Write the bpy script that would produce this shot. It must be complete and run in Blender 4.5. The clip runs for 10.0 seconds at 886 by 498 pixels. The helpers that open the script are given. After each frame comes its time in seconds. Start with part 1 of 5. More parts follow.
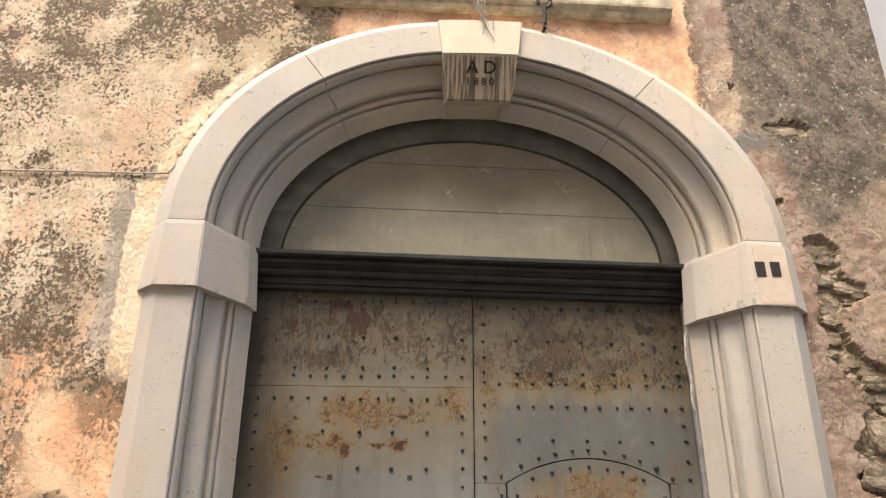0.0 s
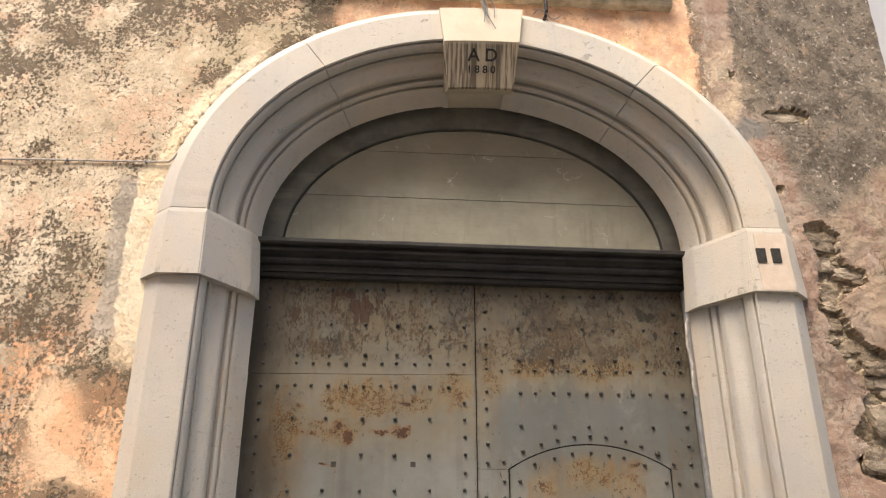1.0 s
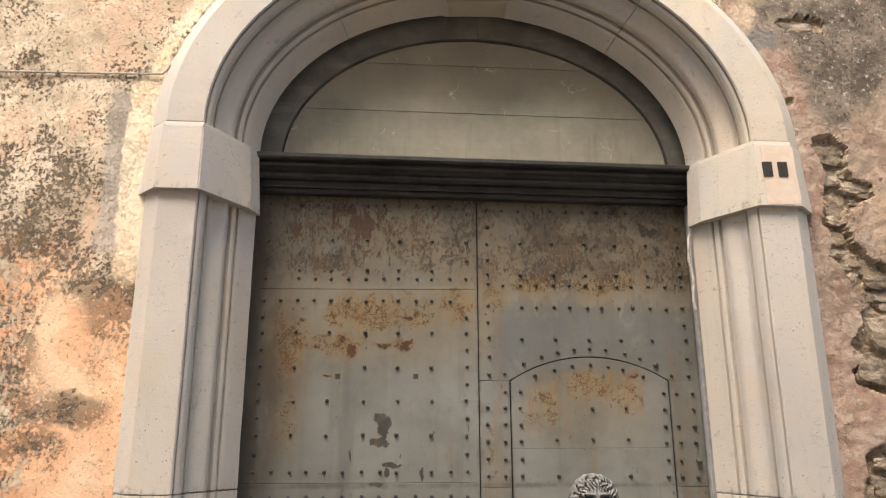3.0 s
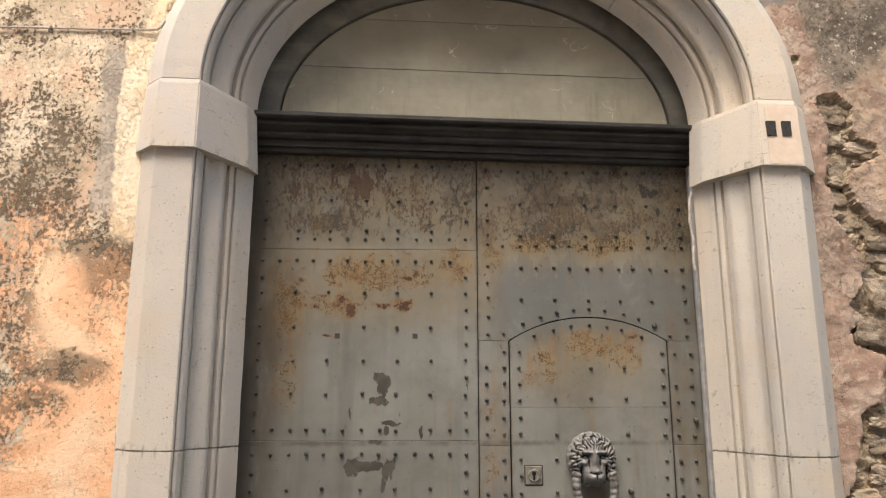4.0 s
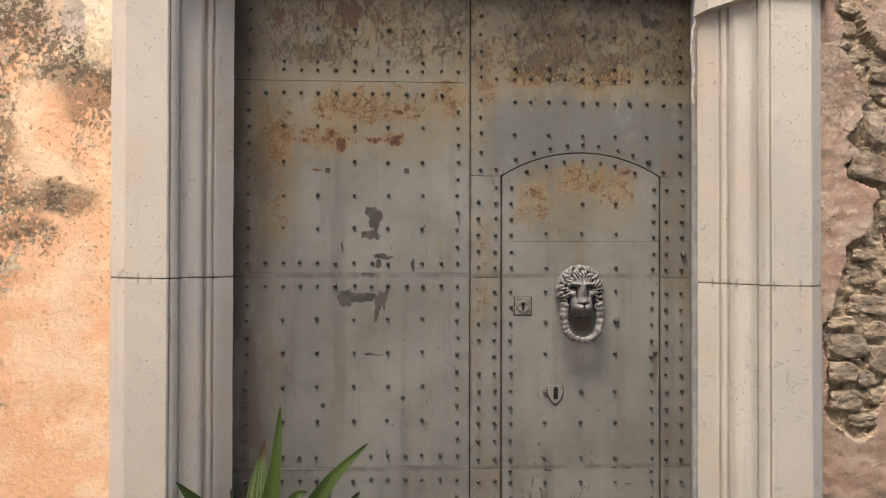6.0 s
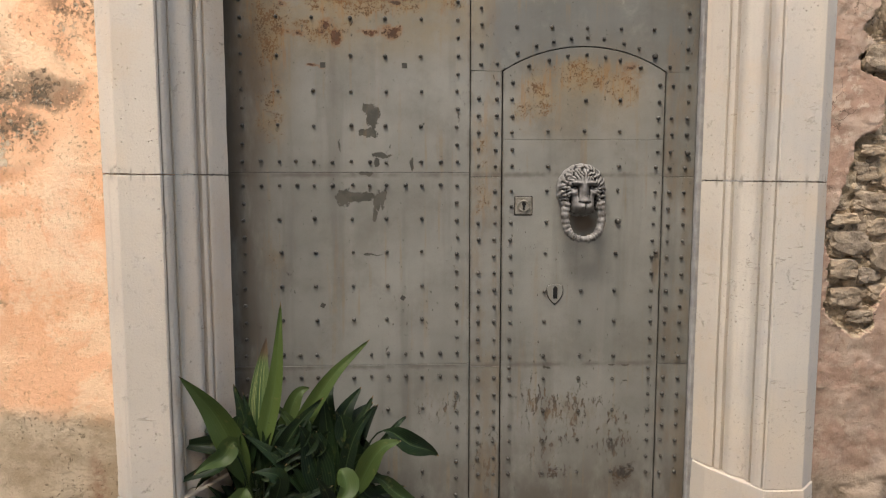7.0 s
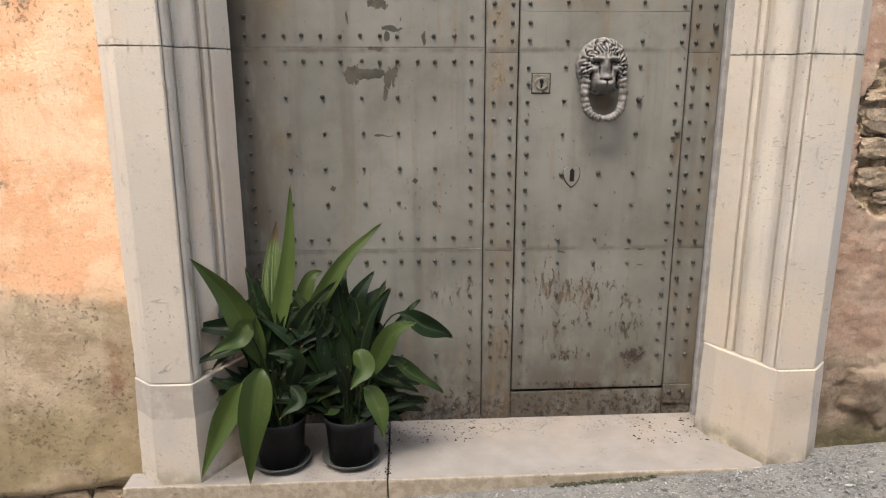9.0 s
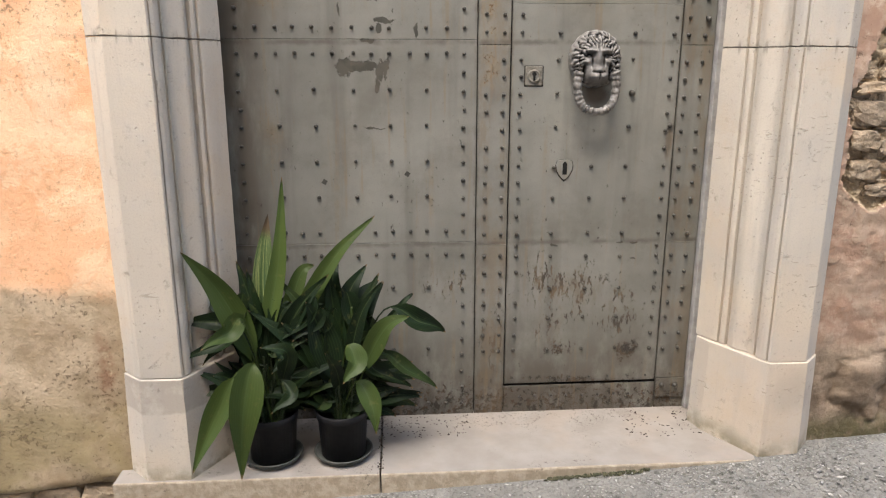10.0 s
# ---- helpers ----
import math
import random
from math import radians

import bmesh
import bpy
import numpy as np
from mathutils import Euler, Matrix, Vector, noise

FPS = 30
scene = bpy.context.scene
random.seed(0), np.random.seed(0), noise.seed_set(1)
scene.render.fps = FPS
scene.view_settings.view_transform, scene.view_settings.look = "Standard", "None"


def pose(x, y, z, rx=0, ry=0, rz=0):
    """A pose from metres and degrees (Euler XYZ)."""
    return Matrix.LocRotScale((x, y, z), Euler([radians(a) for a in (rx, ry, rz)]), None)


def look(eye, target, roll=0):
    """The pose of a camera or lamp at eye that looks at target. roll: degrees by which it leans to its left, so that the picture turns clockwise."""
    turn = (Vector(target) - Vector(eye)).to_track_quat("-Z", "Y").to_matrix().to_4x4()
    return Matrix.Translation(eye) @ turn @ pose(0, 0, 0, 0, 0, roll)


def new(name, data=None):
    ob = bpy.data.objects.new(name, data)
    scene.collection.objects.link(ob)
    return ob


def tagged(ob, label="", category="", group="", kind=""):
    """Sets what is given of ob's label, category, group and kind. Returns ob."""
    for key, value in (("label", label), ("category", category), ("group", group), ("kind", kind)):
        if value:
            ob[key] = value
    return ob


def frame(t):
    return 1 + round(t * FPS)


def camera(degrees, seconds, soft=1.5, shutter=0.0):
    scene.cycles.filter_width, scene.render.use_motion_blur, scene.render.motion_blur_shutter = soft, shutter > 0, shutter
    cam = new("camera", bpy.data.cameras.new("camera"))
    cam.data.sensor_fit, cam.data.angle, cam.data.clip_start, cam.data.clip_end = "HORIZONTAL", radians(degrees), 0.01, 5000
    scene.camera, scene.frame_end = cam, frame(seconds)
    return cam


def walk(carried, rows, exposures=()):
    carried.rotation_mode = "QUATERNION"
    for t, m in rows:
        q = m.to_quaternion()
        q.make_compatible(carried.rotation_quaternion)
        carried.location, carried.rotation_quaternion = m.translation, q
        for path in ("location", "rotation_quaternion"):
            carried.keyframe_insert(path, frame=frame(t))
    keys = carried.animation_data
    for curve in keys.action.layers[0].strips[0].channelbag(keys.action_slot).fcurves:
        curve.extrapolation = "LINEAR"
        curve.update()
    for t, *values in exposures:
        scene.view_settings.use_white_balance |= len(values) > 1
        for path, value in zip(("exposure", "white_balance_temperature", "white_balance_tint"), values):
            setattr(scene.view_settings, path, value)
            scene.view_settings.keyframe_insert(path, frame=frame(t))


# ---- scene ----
cam = camera(64.0, 10.0, 1.2)
EXPOSURES = [(0, 0.28, 6540, 10), (2.5, 0.32, 6500, 10), (5.5, 0.30, 6440, 10), (7.5, 0.29, 6380, 10), (9, 0.51, 6280, 10), (10, 0.56, 6230, 10)]
PATH = [
    (0, (-0.234, -3.04, 1.795), (-0.173, -1.184, 2.537), 0.3),
    (0.5, (-0.256, -3.04, 1.793), (-0.183, -1.179, 2.523), 0.1),
    (1, (-0.259, -3.039, 1.774), (-0.187, -1.176, 2.496), 0.0),
    (1.5, (-0.258, -3.037, 1.751), (-0.189, -1.167, 2.457), -0.0),
    (2, (-0.261, -3.019, 1.744), (-0.192, -1.127, 2.386), -0.1),
    (2.5, (-0.268, -3.015, 1.763), (-0.193, -1.098, 2.33), -0.2),
    (4, (-0.259, -2.995, 1.745), (-0.186, -1.039, 2.157), -0.0),
    (4.5, (-0.269, -2.987, 1.72), (-0.189, -1.02, 2.075), 0.0),
    (5, (-0.252, -2.988, 1.707), (-0.181, -1.01, 1.998), -0.0),
    (5.5, (-0.247, -2.973, 1.671), (-0.17, -0.983, 1.864), -0.1),
    (5.7, (-0.251, -2.965, 1.664), (-0.165, -0.97, 1.783), -0.0),
    (6.8, (-0.276, -2.912, 1.572), (-0.16, -0.922, 1.411), 0.1),
    (7, (-0.27, -2.909, 1.565), (-0.161, -0.923, 1.357), 0.0),
    (7.5, (-0.279, -2.893, 1.536), (-0.168, -0.922, 1.215), -0.0),
    (7.7, (-0.277, -2.892, 1.529), (-0.174, -0.926, 1.179), 0.2),
    (8, (-0.278, -2.891, 1.517), (-0.192, -0.927, 1.149), -0.0),
    (8.5, (-0.313, -2.874, 1.502), (-0.212, -0.918, 1.098), -0.1),
    (9, (-0.325, -2.839, 1.488), (-0.216, -0.903, 1.0), -0.1),
    (9.5, (-0.318, -2.828, 1.477), (-0.194, -0.901, 0.954), 0.0),
    (10, (-0.333, -2.827, 1.472), (-0.197, -0.894, 0.975), 0.0),
]
walk(cam, [(t, look(eye, target, roll)) for t, eye, target, roll in PATH], EXPOSURES)

# ---- light ----
SUN_EL, SUN_ROT = 60.0, 205.7
world = bpy.data.worlds.new("sky")
scene.world = world
world.use_nodes = True
wn = world.node_tree.nodes
sky = wn.new("ShaderNodeTexSky")
sky.sky_type = "NISHITA"
sky.sun_disc = False
sky.sun_elevation = radians(SUN_EL)
sky.sun_rotation = radians(SUN_ROT)
sky.dust_density = 3.0
wn["Background"].inputs["Strength"].default_value = 0.37
world.node_tree.links.new(sky.outputs["Color"], wn["Background"].inputs["Color"])

sun = new("sun", bpy.data.lights.new("sun", "SUN"))
sun.data.energy = 4.4
sun.data.angle = radians(34)
sun.data.color = (1.0, 0.895, 0.785)
sun.matrix_world = look((-0.25, -0.52, 1.0), (0, 0, 0))

# ---- material helpers ----


class Nodes:
    """A small builder of node materials in world metres."""

    def __init__(self, name, rough=0.8, metal=0.0, spec=0.3):
        self.m = bpy.data.materials.new(name)
        self.m.use_nodes = True
        self.t = self.m.node_tree
        self.b = self.t.nodes["Principled BSDF"]
        self.b.inputs["Roughness"].default_value = rough
        self.b.inputs["Metallic"].default_value = metal
        self.b.inputs["Specular IOR Level"].default_value = spec
        self.pos = self.node("ShaderNodeNewGeometry").outputs["Position"]

    def node(self, kind, operation=None, feature=None):
        n = self.t.nodes.new(kind)
        if operation:
            n.operation = operation
        if feature:
            n.feature = feature
        return n

    def put(self, socket, value):
        if isinstance(value, bpy.types.NodeSocket):
            self.t.links.new(value, socket)
        elif isinstance(value, tuple) and len(value) == 3 and socket.type == "RGBA":
            socket.default_value = (*value, 1)
        else:
            socket.default_value = value

    def scaled(self, v, vec=None):
        n = self.node("ShaderNodeVectorMath", operation="MULTIPLY")
        self.put(n.inputs[0], vec or self.pos)
        n.inputs[1].default_value = v
        return n.outputs[0]

    def noise(self, scale, detail=4, rough=0.55, vec=None, stretch=None, distort=0.0):
        n = self.node("ShaderNodeTexNoise")
        n.inputs["Scale"].default_value = scale
        n.inputs["Detail"].default_value = detail
        n.inputs["Roughness"].default_value = rough
        n.inputs["Distortion"].default_value = distort
        v = vec or self.pos
        if stretch:
            v = self.scaled(stretch, v)
        self.put(n.inputs["Vector"], v)
        return n.outputs["Fac"]

    def cells(self, scale, feature="F1", out="Distance", vec=None, rand=1.0):
        n = self.node("ShaderNodeTexVoronoi", feature=feature)
        n.inputs["Scale"].default_value = scale
        n.inputs["Randomness"].default_value = rand
        self.put(n.inputs["Vector"], vec or self.pos)
        return n.outputs[out]

    def math(self, op, a, b=0.0, c=0.0):
        n = self.node("ShaderNodeMath", operation=op)
        for s, v in zip(n.inputs, (a, b, c)):
            self.put(s, v)
        return n.outputs[0]

    def add(self, *v):
        r = v[0]
        for x in v[1:]:
            r = self.math("ADD", r, x)
        return r

    def mul(self, *v):
        r = v[0]
        for x in v[1:]:
            r = self.math("MULTIPLY", r, x)
        return r

    def span(self, v, a, b, lo=0.0, hi=1.0):
        """Smooth step of v from a to b."""
        n = self.node("ShaderNodeMapRange")
        n.interpolation_type = "SMOOTHSTEP"
        for s, x in zip(("Value", "From Min", "From Max", "To Min", "To Max"), (v, a, b, lo, hi)):
            self.put(n.inputs[s], x)
        return n.outputs["Result"]

    def xyz(self, vec=None):
        n = self.node("ShaderNodeSeparateXYZ")
        self.put(n.inputs[0], vec or self.pos)
        return n.outputs[0], n.outputs[1], n.outputs[2]

    def wobble(self, scale, amount, detail=3):
        n = self.node("ShaderNodeTexNoise")
        n.inputs["Scale"].default_value = scale
        n.inputs["Detail"].default_value = detail
        self.put(n.inputs["Vector"], self.pos)
        a = self.node("ShaderNodeVectorMath", operation="SUBTRACT")
        self.put(a.inputs[0], n.outputs["Color"])
        a.inputs[1].default_value = (0.5, 0.5, 0.5)
        s = self.scaled((amount * 2,) * 3, a.outputs[0])
        p = self.node("ShaderNodeVectorMath", operation="ADD")
        self.put(p.inputs[0], self.pos)
        self.put(p.inputs[1], s)
        return p.outputs[0]

    def blob(self, x, z, rx, rz, vec, soft=0.7):
        """1 inside an ellipse on the facade, fading to 0 at its edge."""
        s = self.node("ShaderNodeVectorMath", operation="SUBTRACT")
        self.put(s.inputs[0], vec)
        s.inputs[1].default_value = (x, 0, z)
        m = self.scaled((1 / rx, 0, 1 / rz), s.outputs[0])
        n = self.node("ShaderNodeVectorMath", operation="LENGTH")
        self.put(n.inputs[0], m)
        return self.span(n.outputs["Value"], 1.0, 1 - soft)

    def mix(self, fac, a, b):
        n = self.node("ShaderNodeMix")
        n.data_type = "RGBA"
        self.put(n.inputs[0], fac)
        self.put(n.inputs[6], a)
        self.put(n.inputs[7], b)
        return n.outputs[2]

    def ramp(self, fac, *stops):
        n = self.node("ShaderNodeValToRGB")
        e = n.color_ramp.elements
        while len(e) < len(stops):
            e.new(0.5)
        for s, (p, c) in zip(e, stops):
            s.position, s.color = p, (*c, 1)
        self.put(n.inputs[0], fac)
        return n.outputs[0]

    def random(self):
        return self.node("ShaderNodeObjectInfo").outputs["Random"]

    def done(self, colour, height=None, depth=0.002, rough=None):
        self.put(self.b.inputs["Base Color"], colour)
        if rough is not None:
            self.put(self.b.inputs["Roughness"], rough)
        if height is not None:
            n = self.node("ShaderNodeBump")
            n.inputs["Distance"].default_value = depth
            self.put(n.inputs["Height"], height)
            self.put(self.b.inputs["Normal"], n.outputs[0])
        return self.m


# ---- materials ----


def limestone():
    k = Nodes("limestone", 0.78)
    big = k.noise(1.7, 3)
    mid = k.noise(9, 5, 0.6)
    fine = k.noise(140, 3)
    c = k.mix(k.span(big, 0.3, 0.7), (0.472, 0.428, 0.352), (0.552, 0.497, 0.404))
    c = k.mix(k.mul(k.span(mid, 0.5, 0.75), 0.45), c, (0.46, 0.43, 0.39))
    warm = k.span(k.noise(2.6, 4, stretch=(1, 1, 0.45)), 0.48, 0.60)
    c = k.mix(k.mul(warm, 0.42), c, (0.60, 0.475, 0.32))
    streak = k.span(k.noise(16, 5, 0.65, stretch=(1, 1, 0.05)), 0.52, 0.72)
    c = k.mix(k.mul(streak, 0.42), c, (0.36, 0.33, 0.28))
    tint = k.random()
    c = k.mix(k.mul(tint, 0.4), c, (0.49, 0.448, 0.375))
    scuff = k.span(k.noise(31, 5, 0.75), 0.57, 0.66)
    c = k.mix(k.mul(scuff, 0.3), c, (0.30, 0.26, 0.21))
    c = k.mix(k.mul(k.span(k.noise(170, 3, 0.7), 0.5, 0.65), 0.22), c, (0.34, 0.30, 0.24))
    # pits, short scratches and lichen dots
    zone = k.span(k.noise(3.4, 3), 0.47, 0.6)
    dots = k.mul(k.span(k.cells(46, vec=k.wobble(30, 0.01)), 0.16, 0.08), zone)
    c = k.mix(k.mul(dots, 0.4), c, (0.13, 0.105, 0.08))
    pink = k.span(k.noise(1.1, 3), 0.5, 0.65)
    c = k.mix(k.mul(pink, 0.3), c, (0.53, 0.43, 0.335))
    cool = k.span(k.noise(1.6, 5, 0.6, stretch=(1, 1, 0.6)), 0.54, 0.66)
    c = k.mix(k.mul(cool, 0.4), c, (0.41, 0.39, 0.352))
    tan = k.mul(k.span(k.noise(2.3, 7, 0.68), 0.52, 0.62), 0.35)
    c = k.mix(tan, c, (0.50, 0.40, 0.28))
    scratch = k.mul(k.span(k.noise(70, 4, 0.6, stretch=(0.25, 0.25, 1), distort=1.2), 0.63, 0.67), k.span(k.noise(3, 3), 0.5, 0.6))
    c = k.mix(k.mul(scratch, 0.5), c, (0.22, 0.185, 0.14))
    spall = k.mul(k.span(k.noise(20, 7, 0.75), 0.61, 0.65), k.span(k.noise(4, 4), 0.46, 0.58))
    c = k.mix(k.mul(spall, 0.4), c, (0.31, 0.275, 0.225))
    x, _, z = k.xyz(k.wobble(6, 0.05))
    x2, _, z2 = k.xyz(k.wobble(35, 0.006, 4))
    # dirt held in the bed joints
    lo, hi = k.math("ABSOLUTE", k.add(z2, k.mul(x2, 0.01165), -1.553)), k.math("ABSOLUTE", k.add(z2, k.mul(x2, 0.0199), -2.652))
    joint = k.mul(k.span(lo, 0.005, 0.001), k.span(k.noise(24, 4, 0.7), 0.36, 0.56))
    joint = k.math("MAXIMUM", joint, k.mul(k.span(lo, 0.035, 0.0), k.span(k.noise(40, 3, stretch=(1, 1, 0.12)), 0.56, 0.68), 0.7))
    joint = k.math("MAXIMUM", joint, k.mul(k.span(hi, 0.03, 0.0), k.span(k.noise(26, 6, 0.7, stretch=(1, 1, 0.3)), 0.5, 0.64), 0.5))
    c = k.mix(k.mul(joint, 0.8), c, (0.13, 0.11, 0.085))
    # rain dirt under the plinth moulding and damp at the foot
    tx, _, tz = k.xyz(k.wobble(10, 0.02, 6))
    damp = k.mul(k.span(tz, 0.262, 0.272), k.span(tz, 0.398, 0.385), k.span(tx, -1.0, -1.02), k.span(k.noise(7, 7, 0.7), 0.30, 0.5))
    damp = k.math("MAXIMUM", damp, k.mul(k.blob(1.17, 0.27, 0.11, 0.13, k.wobble(7, 0.05)), 0.7))
    c = k.mix(k.mul(damp, 0.5), c, (0.27, 0.235, 0.195))
    # faint yellow painted on the right jamb's inner edge for its warm glow
    glow_tint = k.mul(k.span(x, 0.90, 0.93), k.span(x, 1.02, 0.96), k.span(k.noise(3, 4, 0.6, stretch=(1, 1, 0.3)), 0.36, 0.56))
    c = k.mix(k.mul(glow_tint, 0.07), c, (0.66, 0.49, 0.27))
    foot = k.mul(k.span(z, 0.10, 0.0), k.span(mid, 0.35, 0.6))
    c = k.mix(k.mul(foot, 0.75), c, (0.16, 0.14, 0.075))
    h = k.add(k.mul(mid, 0.5), k.mul(fine, 0.3), k.mul(dots, -0.8), k.mul(spall, -0.5), k.mul(scratch, -0.4), k.mul(joint, -0.4), k.mul(k.noise(38, 4, 0.7), 0.3))
    return k.done(c, h, 0.004)


def keystone_stone():
    """Pale limestone with dark weather streaks running down."""
    k = Nodes("streaked_limestone", 0.8)
    mid = k.noise(12, 5)
    w = k.noise(75, 3, 0.6, stretch=(1, 0.05, 0.05), distort=0.25)
    x, y, z = k.xyz()
    low = k.mul(k.span(z, 3.762, 3.745), k.span(y, -0.335, -0.35))
    streak = k.mul(k.span(w, 0.45, 0.62), low)
    c = k.mix(k.span(mid, 0.3, 0.7), (0.60, 0.52, 0.38), (0.66, 0.57, 0.42))
    # brown over the whole sloping face, its downward shade put into the stone colour
    c = k.mix(k.mul(low, 0.55), c, (0.40, 0.30, 0.18))
    c = k.mix(k.mul(streak, 0.85), c, (0.10, 0.075, 0.05))
    return k.done(c, mid, 0.003)


def threshold_stone():
    k = Nodes("threshold_limestone", 0.65)
    mid = k.noise(7, 5, 0.6)
    c = k.mix(k.span(mid, 0.3, 0.7), (0.245, 0.221, 0.194), (0.295, 0.269, 0.237))
    warm = k.span(k.noise(4, 4), 0.48, 0.68)
    c = k.mix(k.mul(warm, 0.4), c, (0.335, 0.275, 0.22))
    x, y, z = k.xyz()
    front = k.span(y, -0.455, -0.462)
    c = k.mix(k.mul(front, 0.85), c, k.mix(k.span(k.noise(26, 5, 0.7), 0.4, 0.6), (0.31, 0.255, 0.175), (0.42, 0.355, 0.26)))
    grime = k.mul(k.span(k.noise(70, 5, 0.75), 0.56, 0.62), k.span(k.add(k.noise(6, 3), k.span(y, -0.22, -0.02, 0.0, 0.16)), 0.55, 0.68))
    c = k.mix(k.mul(grime, 0.8), c, (0.09, 0.075, 0.05))
    return k.done(c, k.add(mid, k.mul(grime, -0.5), k.mul(front, k.noise(60, 4))), 0.005)


def door_paint():
    """Grey-green oil paint on iron sheet: rust blooms, peeled patches, drips."""
    k = Nodes("weathered_door_paint", 0.55, 0.0, 0.4)
    w = k.wobble(7, 0.05, 6)
    wf = k.wobble(34, 0.012, 5)
    x, y, z = k.xyz(w)
    big = k.noise(1.9, 4, 0.6)
    mid = k.noise(14, 6, 0.65)
    fine = k.noise(150, 4, 0.7)
    c = k.mix(k.span(big, 0.32, 0.68), (0.150, 0.149, 0.127), (0.214, 0.212, 0.184))
    # rain washes, dark and pale
    c = k.mix(k.mul(k.span(k.noise(10, 4, 0.55, stretch=(1, 1, 0.09)), 0.5, 0.72), 0.45), c, (0.088, 0.083, 0.070))
    c = k.mix(k.mul(k.span(k.noise(15, 4, 0.55, stretch=(1, 1, 0.06)), 0.54, 0.74), 0.35), c, (0.232, 0.225, 0.196))
    # slate-blue repaint below the seam of the wicket leaf, its top edge run down in tongues
    tongue = k.add(z, 0.02, k.mul(k.add(k.noise(11, 9, 0.72, stretch=(1, 1, 0.3)), -0.5), 0.5))
    blue = k.mul(k.span(x, 0.02, 0.10), k.span(tongue, 2.345, 2.325), k.span(z, 1.9, 2.06))
    c = k.mix(k.mul(blue, 0.55, k.span(k.noise(5, 7, 0.7), 0.28, 0.5)), c, (0.080, 0.085, 0.082))
    # weathered upper part, its brown also carrying the shade beneath the lintel
    head = k.span(k.add(z, k.mul(k.span(x, -0.05, 0.05), 0.06)), 2.37, 2.52)
    c = k.mix(k.mul(head, 0.6), c, (0.078, 0.067, 0.044))
    c = k.mix(k.mul(head, k.span(k.noise(5.5, 9, 0.72), 0.42, 0.62), 0.65), c, (0.062, 0.046, 0.027))
    c = k.mix(k.mul(head, k.span(k.noise(8, 6, 0.65, vec=w), 0.56, 0.62), 0.5), c, (0.165, 0.157, 0.130))
    # broad warm staining, then the ochre film of rust
    warm = k.math("MAXIMUM", k.mul(k.span(z, 1.95, 2.15), k.span(x, 0.12, 0.0)), k.span(z, 2.22, 2.36))
    warm = k.math("MAXIMUM", warm, k.mul(k.blob(0.47, 1.9, 0.4, 0.32, w, 0.9), 0.8))
    warm = k.mul(warm, k.span(k.noise(4.5, 8, 0.7), 0.30, 0.56))
    c = k.mix(k.mul(warm, 0.55), c, (0.180, 0.136, 0.068))
    film = k.blob(-0.42, 2.27, 0.46, 0.13, w, 0.9)
    for bx, bz, rx, rz, f in ((-0.80, 2.16, 0.17, 0.30, 0.9), (-0.60, 2.14, 0.26, 0.10, 0.9), (-0.80, 1.85, 0.13, 0.32, 0.5), (-0.10, 2.30, 0.16, 0.14, 1.0), (0.07, 2.34, 0.10, 0.14, 1.0), (0.24, 2.40, 0.22, 0.10, 0.8),
                              (0.55, 2.40, 0.34, 0.09, 0.9), (0.27, 1.86, 0.15, 0.22, 0.7), (0.63, 1.93, 0.16, 0.16, 0.85), (0.45, 1.97, 0.34, 0.12, 0.8), (0.05, 1.62, 0.09, 0.6, 0.35), (-0.82, 1.2, 0.10, 0.5, 0.3)):
        film = k.math("MAXIMUM", film, k.mul(k.blob(bx, bz, rx, rz, w, 0.95), f))
    left = k.mul(k.blob(-0.86, 2.0, 0.24, 0.55, w, 0.9), k.span(k.noise(6, 8, 0.7, stretch=(1, 1, 0.4)), 0.32, 0.58))
    c = k.mix(k.mul(left, 0.75), c, (0.105, 0.073, 0.036))
    fk = k.span(k.add(film, k.mul(k.add(k.noise(6, 9, 0.75, distort=0.3), -0.5), 3.4)), 0.05, 1.15)
    fk = k.mul(fk, k.span(film, 0.0, 0.45))
    c = k.mix(k.mul(fk, 0.72), c, (0.235, 0.160, 0.065))
    runs = k.mul(k.span(film, 0.05, 0.5), k.span(k.noise(40, 5, 0.65, stretch=(1, 1, 0.12)), 0.54, 0.64))
    c = k.mix(k.mul(runs, 0.55), c, (0.225, 0.118, 0.035))
    # stipple of rust, thick where the film is
    dots = k.span(k.add(k.mul(fine, 0.9), k.mul(fk, 0.17), k.mul(k.noise(14, 6, 0.7), 0.5)), 0.86, 0.90)
    dots = k.mul(dots, k.span(fk, 0.05, 0.35))
    c = k.mix(k.mul(dots, 0.85), c, k.mix(k.span(k.noise(17, 3), 0.4, 0.6), (0.080, 0.039, 0.014), (0.165, 0.078, 0.022)))
    umber = k.mul(k.blob(0.46, 2.60, 0.52, 0.20, w, 0.8), k.span(k.noise(7, 9, 0.74), 0.42, 0.56))
    c = k.mix(k.mul(umber, 0.75), c, (0.066, 0.047, 0.026))
    # brown flecks hanging in rows over the upper part
    hz = k.math("MAXIMUM", k.mul(k.blob(0.45, 2.46, 0.52, 0.12, w, 0.8), 1.0), k.mul(head, 0.45))
    hz = k.math("MAXIMUM", hz, k.mul(k.blob(-0.62, 2.50, 0.28, 0.06, w, 0.8), 0.9))
    hz = k.mul(hz, k.span(k.noise(5, 8, 0.75), 0.38, 0.58))
    flecks = k.span(k.add(k.noise(115, 5, 0.7, stretch=(1, 1, 0.6)), k.mul(hz, 0.18), k.mul(k.noise(12, 6, 0.7), 0.3)), 0.732, 0.752)
    flecks = k.mul(flecks, k.span(hz, 0.1, 0.3))
